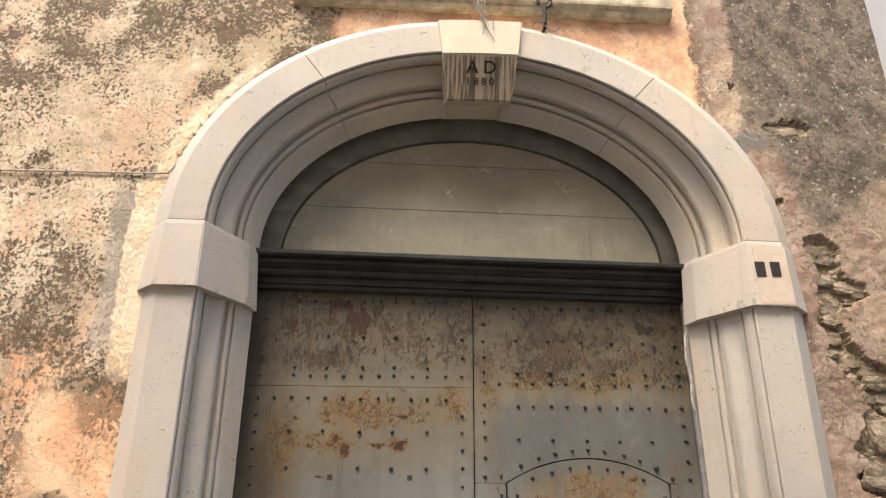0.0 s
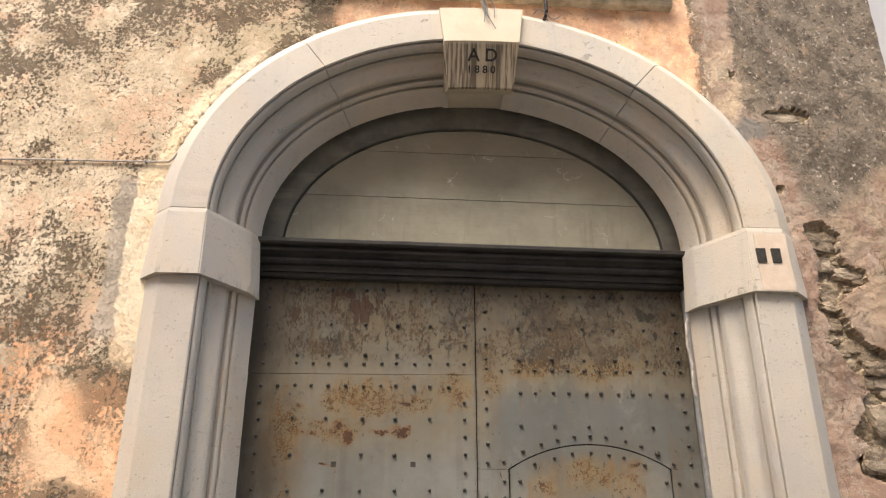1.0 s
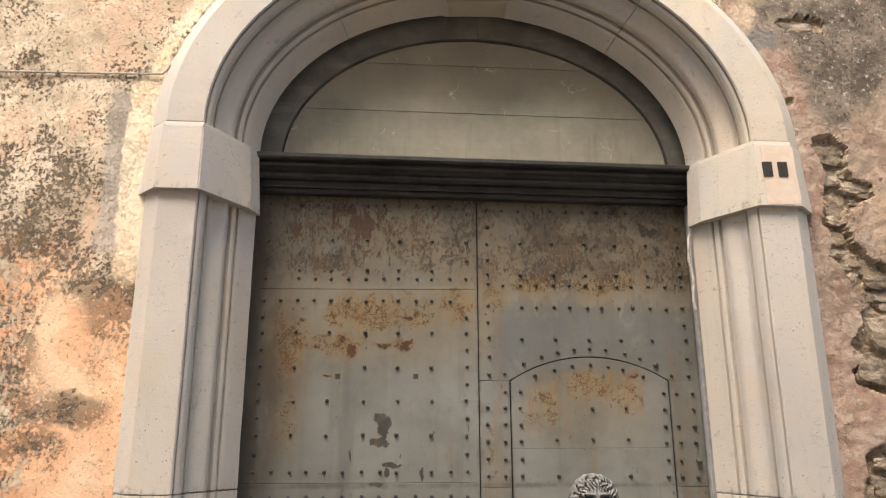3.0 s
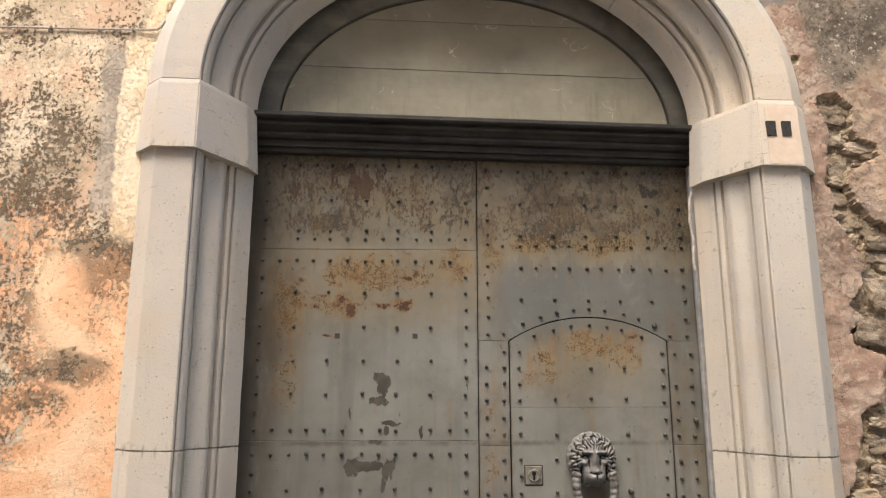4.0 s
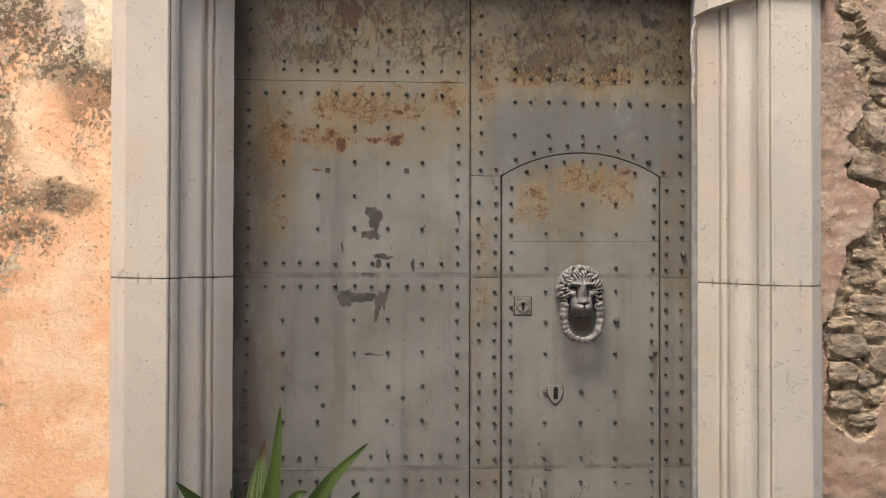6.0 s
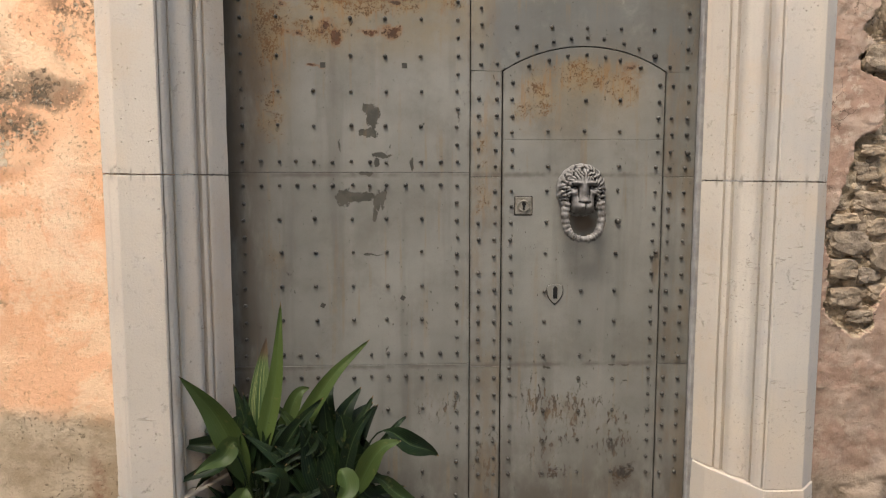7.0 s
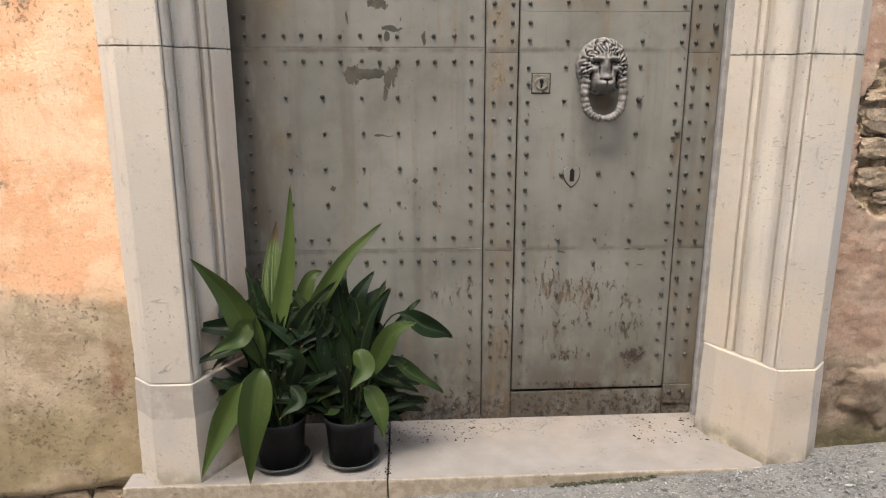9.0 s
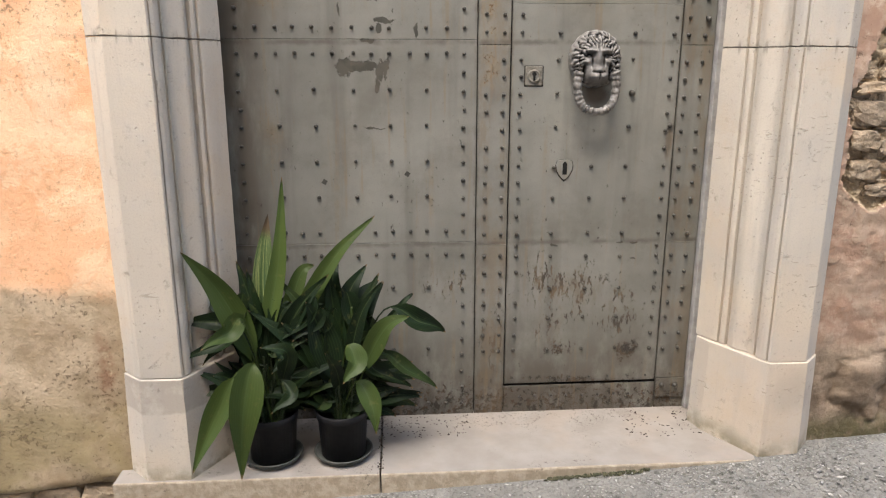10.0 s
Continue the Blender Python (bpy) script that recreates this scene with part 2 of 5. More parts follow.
    c = k.mix(k.mul(flecks, 0.88), c, k.mix(k.span(k.noise(12, 3), 0.42, 0.58), (0.036, 0.025, 0.015), (0.085, 0.050, 0.020)))
    dash = k.mul(k.span(k.add(k.noise(48, 7, 0.74, vec=wf, stretch=(1, 1, 0.4)), k.mul(k.noise(6, 5, 0.65), 0.45)), 0.80, 0.82), head)
    c = k.mix(k.mul(dash, 0.85), c, (0.038, 0.030, 0.020))
    # peeled to the old red primer
    peel = k.blob(-0.50, 2.655, 0.085, 0.10, wf, 0.6)
    for bx, bz, rx, rz, f in ((-0.56, 2.73, 0.13, 0.05, 0.85), (-0.44, 2.70, 0.10, 0.09, 0.75), (-0.37, 2.63, 0.07, 0.12, 0.6), (-0.62, 2.68, 0.06, 0.07, 0.6), (-0.80, 2.62, 0.07, 0.09, 0.5), (-0.18, 2.69, 0.12, 0.09, 0.5),
                              (-0.70, 2.49, 0.07, 0.08, 0.5), (0.77, 2.63, 0.12, 0.06, 0.8), (0.79, 2.56, 0.07, 0.05, 0.75), (0.30, 2.66, 0.10, 0.05, 0.45), (0.50, 2.58, 0.10, 0.05, 0.42), (0.10, 2.68, 0.04, 0.08, 0.5), (0.42, 2.63, 0.03, 0.06, 0.5)):
        peel = k.math("MAXIMUM", peel, k.mul(k.blob(bx, bz, rx, rz, w, 0.95), f))
    peeled = k.span(k.add(peel, k.mul(k.add(k.noise(26, 9, 0.75, vec=wf, stretch=(1, 1, 0.34)), -0.5), 4.2)), 0.66, 0.69)
    peeled = k.mul(peeled, k.span(peel, 0.02, 0.2))
    c = k.mix(k.mul(peeled, 0.93), c, k.mix(k.mul(k.span(x, -0.34, -0.30), k.span(x, -0.30, -0.34)), k.mix(k.span(x, 0.0, 0.02), (0.085, 0.047, 0.029), (0.030, 0.027, 0.021)), (0.04, 0.034, 0.026)))
    # rust blooms eating through
    bloom = k.blob(-0.325, 2.135, 0.075, 0.045, w, 0.8)
    for bx, bz, rx, rz, f in ((-0.525, 2.11, 0.04, 0.065, 1.0), (-0.58, 2.165, 0.06, 0.06, 0.75), (-0.40, 2.125, 0.06, 0.025, 0.85), (-0.30, 2.255, 0.05, 0.02, 0.85), (-0.26, 2.27, 0.03, 0.03, 0.7), (-0.62, 2.00, 0.06, 0.015, 0.7),
                              (-0.70, 2.12, 0.12, 0.03, 0.5), (-0.76, 2.23, 0.03, 0.03, 0.6), (0.66, 1.98, 0.06, 0.07, 0.5)):
        bloom = k.math("MAXIMUM", bloom, k.mul(k.blob(bx, bz, rx, rz, w, 0.9), f))
    bn = k.mul(k.add(k.noise(24, 9, 0.76, vec=wf), -0.5), 4.2)
    halo = k.mul(k.span(k.add(bloom, bn), 0.05, 0.55), k.span(bloom, 0.02, 0.35))
    c = k.mix(k.mul(halo, 0.6), c, (0.19, 0.092, 0.027))
    core_ = k.mul(k.span(k.add(bloom, bn), 0.62, 0.74), k.span(bloom, 0.05, 0.3))
    c = k.mix(k.mul(core_, 0.9), c, k.mix(k.span(mid, 0.4, 0.6), (0.042, 0.019, 0.008), (0.082, 0.030, 0.010)))
    # bare patches where the grey has flaked off
    wp = k.wobble(24, 0.02, 7)
    fl = k.blob(-0.455, 1.475, 0.085, 0.026, wp, 0.6)
    for bx, bz, rx, rz in ((-0.515, 1.470, 0.034, 0.040), (-0.375, 1.455, 0.022, 0.050), (-0.388, 1.405, 0.012, 0.030), (-0.352, 1.465, 0.012, 0.040), (-0.41, 1.735, 0.042, 0.022), (-0.395, 1.80, 0.030, 0.060), (-0.41, 1.83, 0.035, 0.022),
                           (-0.425, 1.570, 0.038, 0.010), (-0.36, 1.645, 0.05, 0.011), (-0.378, 1.618, 0.014, 0.026), (-0.237, 1.605, 0.007, 0.030), (-0.528, 1.68, 0.005, 0.028), (-0.40, 1.238, 0.042, 0.005), (0.33, 0.752, 0.025, 0.005),
                           (0.605, 0.765, 0.02, 0.004), (0.665, 0.762, 0.028, 0.005), (0.665, 0.685, 0.016, 0.004)):
        fl = k.math("MAXIMUM", fl, k.blob(bx, bz, rx * 1.1, rz * 1.1, wp, 0.7))
    bare = k.span(k.add(fl, k.mul(k.add(k.noise(42, 8, 0.75, stretch=(1, 1, 0.6)), -0.5), 4.0)), 0.24, 0.32)
    bare = k.mul(bare, k.span(fl, 0.01, 0.08))
    c = k.mix(k.mul(bare, 0.92), c, k.mix(k.span(mid, 0.4, 0.6), (0.034, 0.033, 0.024), (0.062, 0.058, 0.043)))
    # upright brown scuffs over the lower wicket, black nicks beside it
    low = k.blob(0.40, 0.56, 0.26, 0.20, w, 0.9)
    for bx, bz, rx, rz, f in ((0.27, 0.63, 0.12, 0.12, 1.0), (0.62, 0.45, 0.16, 0.22, 0.7), (0.34, 0.38, 0.14, 0.16, 0.7), (0.66, 0.28, 0.10, 0.09, 1.0), (0.36, 0.29, 0.11, 0.06, 0.9), (0.08, 0.38, 0.1, 0.25, 0.8), (-0.13, 0.60, 0.15, 0.14, 0.55)):
        low = k.math("MAXIMUM", low, k.mul(k.blob(bx, bz, rx, rz, w, 0.9), f))
    stroke = k.span(k.add(k.noise(66, 6, 0.68, vec=wf, stretch=(1, 1, 0.26)), k.mul(low, 0.10), k.mul(k.noise(9, 5, 0.65), 0.3)), 0.775, 0.805)
    stroke = k.mul(stroke, k.span(low, 0.02, 0.4))
    c = k.mix(k.mul(stroke, 0.85), c, k.mix(k.span(k.noise(16, 3), 0.42, 0.58), (0.040, 0.029, 0.019), (0.120, 0.084, 0.045)))
    stain = k.mul(low, k.span(k.noise(13, 6, 0.7, stretch=(1, 1, 0.5)), 0.5, 0.64))
    c = k.mix(k.mul(stain, 0.5), c, (0.125, 0.092, 0.056))
    # rust and dirt of the foot, deepened downwards to include the light's falloff
    dirt = k.mul(k.span(z, 0.60, 0.02), k.span(k.noise(7, 8, 0.7, stretch=(1, 1, 0.5)), 0.26, 0.58))
    c = k.mix(k.mul(dirt, 0.88), c, (0.054, 0.044, 0.031))
    foot = k.math("MAXIMUM", k.blob(0.67, 0.27, 0.09, 0.09, w, 0.95), k.mul(k.span(z, 0.32, 0.02), 0.75))
    foot = k.math("MAXIMUM", foot, k.mul(k.blob(0.48, 0.14, 0.4, 0.05, w, 0.9), 0.85))
    foot = k.math("MAXIMUM", foot, k.mul(k.blob(0.36, 0.29, 0.08, 0.06, w, 0.95), 0.8))
    fs = k.mul(k.span(k.add(foot, k.mul(k.add(k.noise(34, 9, 0.76, vec=wf), -0.5), 3.4)), 0.60, 0.95), k.span(foot, 0.02, 0.5))
    c = k.mix(k.mul(fs, 0.85), c, k.mix(k.span(k.noise(26, 4), 0.42, 0.6), (0.024, 0.019, 0.014), (0.062, 0.036, 0.018)))
    # rust below the large bolt, and a brown patch inside the knocker's ring
    bolt_ring_brown = k.mul(k.blob(0.782, 1.17, 0.018, 0.10, wf), 0.6)
    bolt_ring_brown = k.math("MAXIMUM", bolt_ring_brown, k.mul(k.blob(0.465, 1.36, 0.075, 0.06, w, 0.6), 0.75))
    c = k.mix(bolt_ring_brown, c, (0.072, 0.046, 0.024))
    # the left jamb's soft shade, painted as a brown band along the door edge
    edge = k.mul(k.span(x, -0.72, -0.95), k.span(k.noise(8, 6, 0.65, stretch=(1, 1, 0.3)), 0.28, 0.56))
    c = k.mix(k.mul(edge, 0.82), c, (0.064, 0.049, 0.032))
    wet = k.mul(k.span(k.noise(30, 5, 0.6, stretch=(1, 1, 0.05)), 0.55, 0.68), k.span(k.noise(3.5, 6, 0.65), 0.40, 0.60))
    c = k.mix(k.mul(wet, 0.42), c, (0.190, 0.128, 0.058))
    ooze = k.mul(k.math("MAXIMUM", k.mul(k.span(x, 0.0, 0.02), k.span(x, 0.14, 0.12)), k.span(x, 0.80, 0.82)), k.span(k.noise(9, 8, 0.72, stretch=(1, 1, 0.4)), 0.44, 0.60))
    c = k.mix(k.mul(ooze, 0.4), c, (0.150, 0.105, 0.055))
    X, _, Z = k.xyz()
    seam = k.math("ABSOLUTE", k.add(X, 0.0))
    for value in (-0.131, -0.804):
        seam = k.math("MINIMUM", seam, k.add(k.math("ABSOLUTE", k.add(X, value)), k.mul(k.span(Z, 1.99, 2.02), 1.0)))
    for value in (-0.768, -1.565):
        seam = k.math("MINIMUM", seam, k.math("ABSOLUTE", k.add(Z, value)))
    grime = k.mul(k.span(k.add(seam, k.mul(k.noise(20, 6, 0.7), 0.03)), 0.032, 0.014), k.span(k.noise(8, 5, 0.6), 0.34, 0.58))
    c = k.mix(k.mul(grime, 0.55), c, (0.052, 0.041, 0.027))
    # old dirt in soft clouds
    cloud = k.span(k.noise(3.2, 9, 0.72), 0.46, 0.66)
    c = k.mix(k.mul(cloud, 0.32), c, (0.086, 0.076, 0.058))
    # small chips and nicks all over
    chips = k.span(k.add(k.noise(75, 5, 0.65, stretch=(1, 1, 0.5)), k.mul(k.noise(4.5, 3), 0.25)), 0.80, 0.825)
    c = k.mix(k.mul(chips, 0.8), c, (0.050, 0.040, 0.028))
    c = k.mix(k.mul(k.span(k.noise(230, 3, 0.7), 0.52, 0.64), 0.2), c, (0.085, 0.08, 0.064))
    rusty = k.math("MAXIMUM", k.math("MAXIMUM", dots, core_), k.math("MAXIMUM", fs, peeled))
    h = k.add(k.mul(mid, 0.4), k.mul(fine, 0.15), k.mul(rusty, -0.5), k.mul(stroke, -0.5), k.mul(flecks, -0.5), k.mul(dash, -0.5), k.mul(chips, -0.6), k.mul(bare, -0.5), k.mul(big, 2.0))
    rough = k.add(0.46, k.mul(rusty, 0.35), k.mul(mid, 0.12))
    return k.done(c, h, 0.0022, rough)


def dark_paint(name, a, b, rough=0.5):
    k = Nodes(name, rough)
    mid = k.noise(11, 5, 0.6)
    long = k.noise(20, 4, 0.6, stretch=(0.12, 1, 1))
    c = k.mix(k.span(mid, 0.3, 0.7), a, b)
    c = k.mix(k.mul(k.span(long, 0.55, 0.75), 0.5), c, tuple(v * 1.6 for v in b))
    dust = k.span(k.noise(60, 4, 0.7), 0.62, 0.7)
    c = k.mix(k.mul(dust, 0.3), c, (0.3, 0.26, 0.2))
    return k.done(c, k.add(mid, long), 0.002)


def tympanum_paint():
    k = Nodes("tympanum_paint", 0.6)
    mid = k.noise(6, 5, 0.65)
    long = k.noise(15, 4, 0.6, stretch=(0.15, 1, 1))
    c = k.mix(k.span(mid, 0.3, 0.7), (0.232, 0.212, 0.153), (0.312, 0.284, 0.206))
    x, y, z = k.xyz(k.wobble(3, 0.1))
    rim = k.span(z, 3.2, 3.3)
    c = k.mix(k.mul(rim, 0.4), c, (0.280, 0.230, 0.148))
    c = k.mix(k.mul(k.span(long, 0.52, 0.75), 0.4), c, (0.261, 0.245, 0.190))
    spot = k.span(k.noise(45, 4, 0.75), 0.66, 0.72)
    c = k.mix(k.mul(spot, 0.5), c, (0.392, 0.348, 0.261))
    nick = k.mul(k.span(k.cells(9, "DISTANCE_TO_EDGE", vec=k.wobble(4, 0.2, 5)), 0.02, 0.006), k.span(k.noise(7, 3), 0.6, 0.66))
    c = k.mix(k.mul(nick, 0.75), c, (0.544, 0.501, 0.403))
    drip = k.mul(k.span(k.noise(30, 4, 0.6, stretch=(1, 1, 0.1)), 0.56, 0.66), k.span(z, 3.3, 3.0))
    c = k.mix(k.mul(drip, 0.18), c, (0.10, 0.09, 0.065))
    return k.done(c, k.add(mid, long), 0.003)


def facade_plaster():
    """Old salmon lime plaster under lichen, patches of cream mortar, grey cement at the foot."""
    k = Nodes("facade_plaster", 0.92, 0.0, 0.15)
    w = k.wobble(2.8, 0.16, 6)
    ws = k.wobble(11, 0.05, 6)
    wf = k.wobble(45, 0.012, 4)
    x, y, z = k.xyz(w)
    xs, _, zs = k.xyz(ws)
    big = k.noise(1.3, 4)
    mid = k.noise(6.5, 8, 0.7)
    small = k.noise(24, 7, 0.72)
    fine = k.noise(95, 5, 0.72)
    # salmon coat, rubbed pale in places
    c = k.mix(k.span(big, 0.35, 0.65), (0.80, 0.41, 0.205), (0.86, 0.51, 0.295))
    c = k.mix(k.mul(k.span(mid, 0.47, 0.60), 0.5), c, (0.88, 0.62, 0.385))
    c = k.mix(k.mul(k.span(k.noise(3.3, 8, 0.68, distort=0.4), 0.53, 0.57), 0.45), c, (0.90, 0.70, 0.46))
    c = k.mix(k.mul(k.span(k.noise(8, 7, 0.7), 0.57, 0.62), 0.45), c, (0.70, 0.35, 0.175))
    c = k.mix(k.mul(k.span(small, 0.57, 0.65), 0.35), c, (0.62, 0.36, 0.19))
    wash = k.mul(k.blob(-1.43, 1.45, 0.14, 0.45, ws, 0.8), k.span(mid, 0.36, 0.54))
    wash = k.math("MAXIMUM", wash, k.mul(k.blob(-1.38, 0.95, 0.16, 0.30, ws, 0.9), 0.15))
    c = k.mix(k.mul(wash, 0.45), c, (0.90, 0.72, 0.50))
    # lichen coat: how far it covers
    grain = k.noise(62, 6, 0.75, vec=wf)
    up = k.span(zs, 1.85, 2.65)
    for bx, bz, rx, rz, f in ((-1.95, 2.10, 0.34, 0.55, 1.0), (-1.76, 1.88, 0.13, 0.34, 0.85), (-1.52, 1.845, 0.17, 0.06, 0.75), (-1.63, 1.72, 0.12, 0.08, 0.7), (-1.435, 2.16, 0.05, 0.22, 0.5), (-1.70, 1.60, 0.07, 0.09, 0.8),
                              (-1.73, 1.26, 0.06, 0.04, 0.4), (-1.73, 1.12, 0.06, 0.03, 0.4)):
        up = k.math("MAXIMUM", up, k.mul(k.blob(bx, bz, rx * 1.5, rz * 1.5, ws, 1.0), f * 0.85))
    up = k.mul(up, k.math("SUBTRACT", 1.0, k.mul(k.blob(-1.58, 2.17, 0.17, 0.34, ws, 0.8), 0.8)))
    over = k.mul(k.span(zs, 3.50, 3.60), k.span(xs, -0.72, -0.60), k.span(xs, 1.05, 0.98))
    up = k.mul(up, k.math("SUBTRACT", 1.0, k.mul(over, 0.95)))
    cover = k.span(k.add(up, k.mul(k.add(mid, -0.5), 2.2), k.mul(k.add(small, -0.5), 2.2), k.mul(k.add(grain, -0.5), 1.9)), 0.48, 0.66)
    cover = k.math("MAXIMUM", k.mul(cover, k.span(up, 0.03, 0.3)), k.mul(k.span(zs, 2.55, 3.0), k.span(up, 0.4, 0.9), 0.8))
    # its islands of tone
    isle = k.add(k.mul(k.noise(4.6, 9, 0.72, distort=0.35), 0.62), k.mul(small, 0.22), k.mul(grain, 0.16))
    tone = k.ramp(isle, (0.36, (0.36, 0.29, 0.19)), (0.43, (0.46, 0.375, 0.255)), (0.475, (0.56, 0.46, 0.315)), (0.52, (0.66, 0.545, 0.385)), (0.56, (0.80, 0.67, 0.48)), (0.62, (0.60, 0.50, 0.36)))
    pinkish = k.span(k.add(k.noise(3.1, 8, 0.72), k.mul(k.noise(17, 6, 0.7), 0.2)), 0.615, 0.66)
    tone = k.mix(k.mul(pinkish, 0.7), tone, (0.64, 0.44, 0.295))
    olive = k.mul(k.blob(-0.95, 3.75, 0.55, 0.5, w, 0.9), k.span(k.noise(5, 6, 0.65), 0.35, 0.55))
    tone = k.mix(k.mul(olive, 0.75), tone, (0.40, 0.335, 0.205))
    c = k.mix(k.mul(cover, 0.94), c, tone)
    # dark lichen, dense in drifts
    drift = k.add(k.mul(k.noise(3.4, 6, 0.66), 0.9), k.mul(k.blob(-1.64, 2.48, 0.30, 0.14, ws, 0.9), 0.07), k.mul(k.blob(-1.82, 2.1, 0.16, 0.5, ws, 0.9), 0.06), k.mul(k.blob(-1.50, 2.95, 0.16, 0.10, ws, 0.9), 0.06))
    soft = k.mul(cover, k.span(k.add(k.mul(small, 0.7), k.mul(k.add(grain, -0.5), 1.1), drift), 0.83, 0.95))
    c = k.mix(k.mul(soft, 0.42), c, k.mix(k.span(k.noise(9, 5), 0.4, 0.6), (0.155, 0.122, 0.075), (0.30, 0.235, 0.15)))
    black = k.span(k.add(k.mul(k.noise(66, 6, 0.72), 1.0), k.mul(drift, 1.2)), 1.04, 1.10)
    black = k.mul(black, k.math("MAXIMUM", k.span(cover, 0.1, 0.6), k.mul(k.span(up, 0.05, 0.3), 0.7)))
    c = k.mix(k.mul(black, 0.88), c, k.mix(k.span(small, 0.4, 0.6), (0.075, 0.056, 0.036), (0.165, 0.118, 0.074)))
    brown = k.mul(k.span(k.noise(64, 5, 0.7), 0.565, 0.61), k.span(k.noise(4, 6, 0.65), 0.42, 0.56), k.span(zs, 1.2, 1.9, 0.35, 1.0))
    c = k.mix(k.mul(brown, 0.7), c, (0.22, 0.135, 0.075))
    chip = k.mul(cover, k.span(k.add(k.noise(36, 6, 0.72, vec=wf), k.mul(k.noise(6, 4), 0.25)), 0.735, 0.765))
    c = k.mix(k.mul(chip, 0.85), c, (0.86, 0.745, 0.55))
    # smooth grey strip and cream mortar beside the jamb and round the arch
    grey = k.mul(k.span(xs, -1.50, -1.485), k.span(xs, -1.40, -1.415), k.span(zs, 2.40, 2.48), k.span(zs, 3.14, 3.08))
    c = k.mix(k.mul(grey, 0.85), c, k.mix(k.span(mid, 0.4, 0.6), (0.42, 0.355, 0.275), (0.54, 0.465, 0.37)))
    s = k.node("ShaderNodeVectorMath", operation="SUBTRACT")
    k.put(s.inputs[0], ws)
    s.inputs[1].default_value = (-0.014, 0, 2.92)
    n = k.node("ShaderNodeVectorMath", operation="LENGTH")
    k.put(n.inputs[0], k.scaled((1 / 1.3, 0, 1 / 1.085), s.outputs[0]))
    ring = k.mul(k.span(n.outputs["Value"], 1.075, 1.05), k.span(zs, 2.9, 2.98), k.span(xs, -0.90, -1.0))
    strip = k.mul(k.span(xs, -1.425, -1.412), k.span(xs, -1.1, -1.2), k.span(zs, 2.30, 2.36), k.span(zs, 3.22, 3.15))
    cream = k.math("MAXIMUM", ring, strip)
    c = k.mix(k.mul(cream, 0.94), c, k.mix(k.span(k.add(k.mul(mid, 0.6), k.mul(small, 0.4)), 0.42, 0.58), (0.90, 0.775, 0.56), (0.84, 0.64, 0.41)))
    c = k.mix(k.mul(over, 0.9, k.span(mid, 0.62, 0.45)), c, k.mix(k.span(small, 0.4, 0.6), (0.62, 0.40, 0.26), (0.54, 0.31, 0.19)))
    # pink coat beside the right jamb
    right = k.span(xs, 1.0, 1.1)
    pink = k.mix(k.span(k.noise(7, 8, 0.7), 0.42, 0.58), (0.352, 0.233, 0.167), (0.449, 0.339, 0.255))
    pink = k.mix(k.mul(k.span(k.noise(13, 7, 0.72), 0.56, 0.62), 0.55), pink, (0.528, 0.436, 0.330))
    pink = k.mix(k.mul(k.span(k.noise(30, 6, 0.72), 0.58, 0.64), 0.6), pink, (0.30, 0.205, 0.135))
    pink = k.mix(k.mul(k.span(xs, 1.36, 1.46), k.span(zs, 2.3, 2.5), k.span(mid, 0.4, 0.55), 0.6), pink, (0.422, 0.317, 0.207))
    pink = k.mix(k.mul(k.span(zs, 1.6, 0.8), 0.55, k.span(mid, 0.38, 0.56)), pink, (0.264, 0.185, 0.128))
    lines = k.mul(k.span(k.cells(4.5, "DISTANCE_TO_EDGE", vec=k.wobble(9, 0.16, 8)), 0.012, 0.003), k.span(k.noise(4, 3), 0.54, 0.6))
    pink = k.mix(k.mul(lines, 0.8), pink, (0.14, 0.10, 0.07))
    dots = k.span(k.noise(80, 4, 0.7), 0.64, 0.69)
    pink = k.mix(k.mul(dots, 0.7), pink, (0.20, 0.135, 0.09))
    c = k.mix(k.mul(right, k.math("SUBTRACT", 1.0, over)), c, pink)
    # dark weathered coat high on the right
    rtop = k.mul(k.span(xs, 1.10, 1.20), k.span(k.add(z, k.mul(k.span(x, 1.45, 1.8), -0.22)), 2.98, 3.06))
    rtop = k.mul(rtop, k.math("SUBTRACT", 1.0, k.mul(k.span(n.outputs["Value"], 1.12, 1.05), k.span(zs, 3.6, 3.4))))
    rtop = k.mul(rtop, k.span(k.add(k.mul(k.add(mid, -0.5), 1.2), k.span(xs, 1.1, 1.32)), 0.25, 0.45))
    dark = k.mix(k.span(k.noise(9, 8, 0.72), 0.40, 0.60), (0.112, 0.093, 0.068), (0.245, 0.20, 0.148))
    dark = k.mix(k.mul(k.span(k.noise(15, 7, 0.72), 0.56, 0.63), 0.6), dark, (0.34, 0.245, 0.17))
    dark = k.mix(k.mul(k.span(k.noise(48, 6, 0.74, vec=wf), 0.585, 0.62), 0.8), dark, (0.60, 0.52, 0.42))
    dark = k.mix(k.mul(k.span(k.noise(58, 6, 0.74, vec=ws), 0.56, 0.60), 0.85), dark, (0.050, 0.040, 0.030))
    c = k.mix(k.mul(rtop, 0.95), c, dark)
    rim = k.mul(right, k.blob(1.16, 3.62, 0.16, 0.34, ws, 0.6), k.span(mid, 0.62, 0.44), k.math("SUBTRACT", 1.0, k.mul(rtop, 0.6)))
    c = k.mix(k.mul(rim, 0.8), c, (0.70, 0.54, 0.36))
    slate = k.mul(k.blob(1.20, 3.40, 0.10, 0.07, ws, 0.4), 0.85)
    c = k.mix(slate, c, (0.20, 0.19, 0.165))
    # grey cement foot
    foot = k.mul(k.span(z, 0.78, 0.66), k.span(xs, 0.0, -0.1))
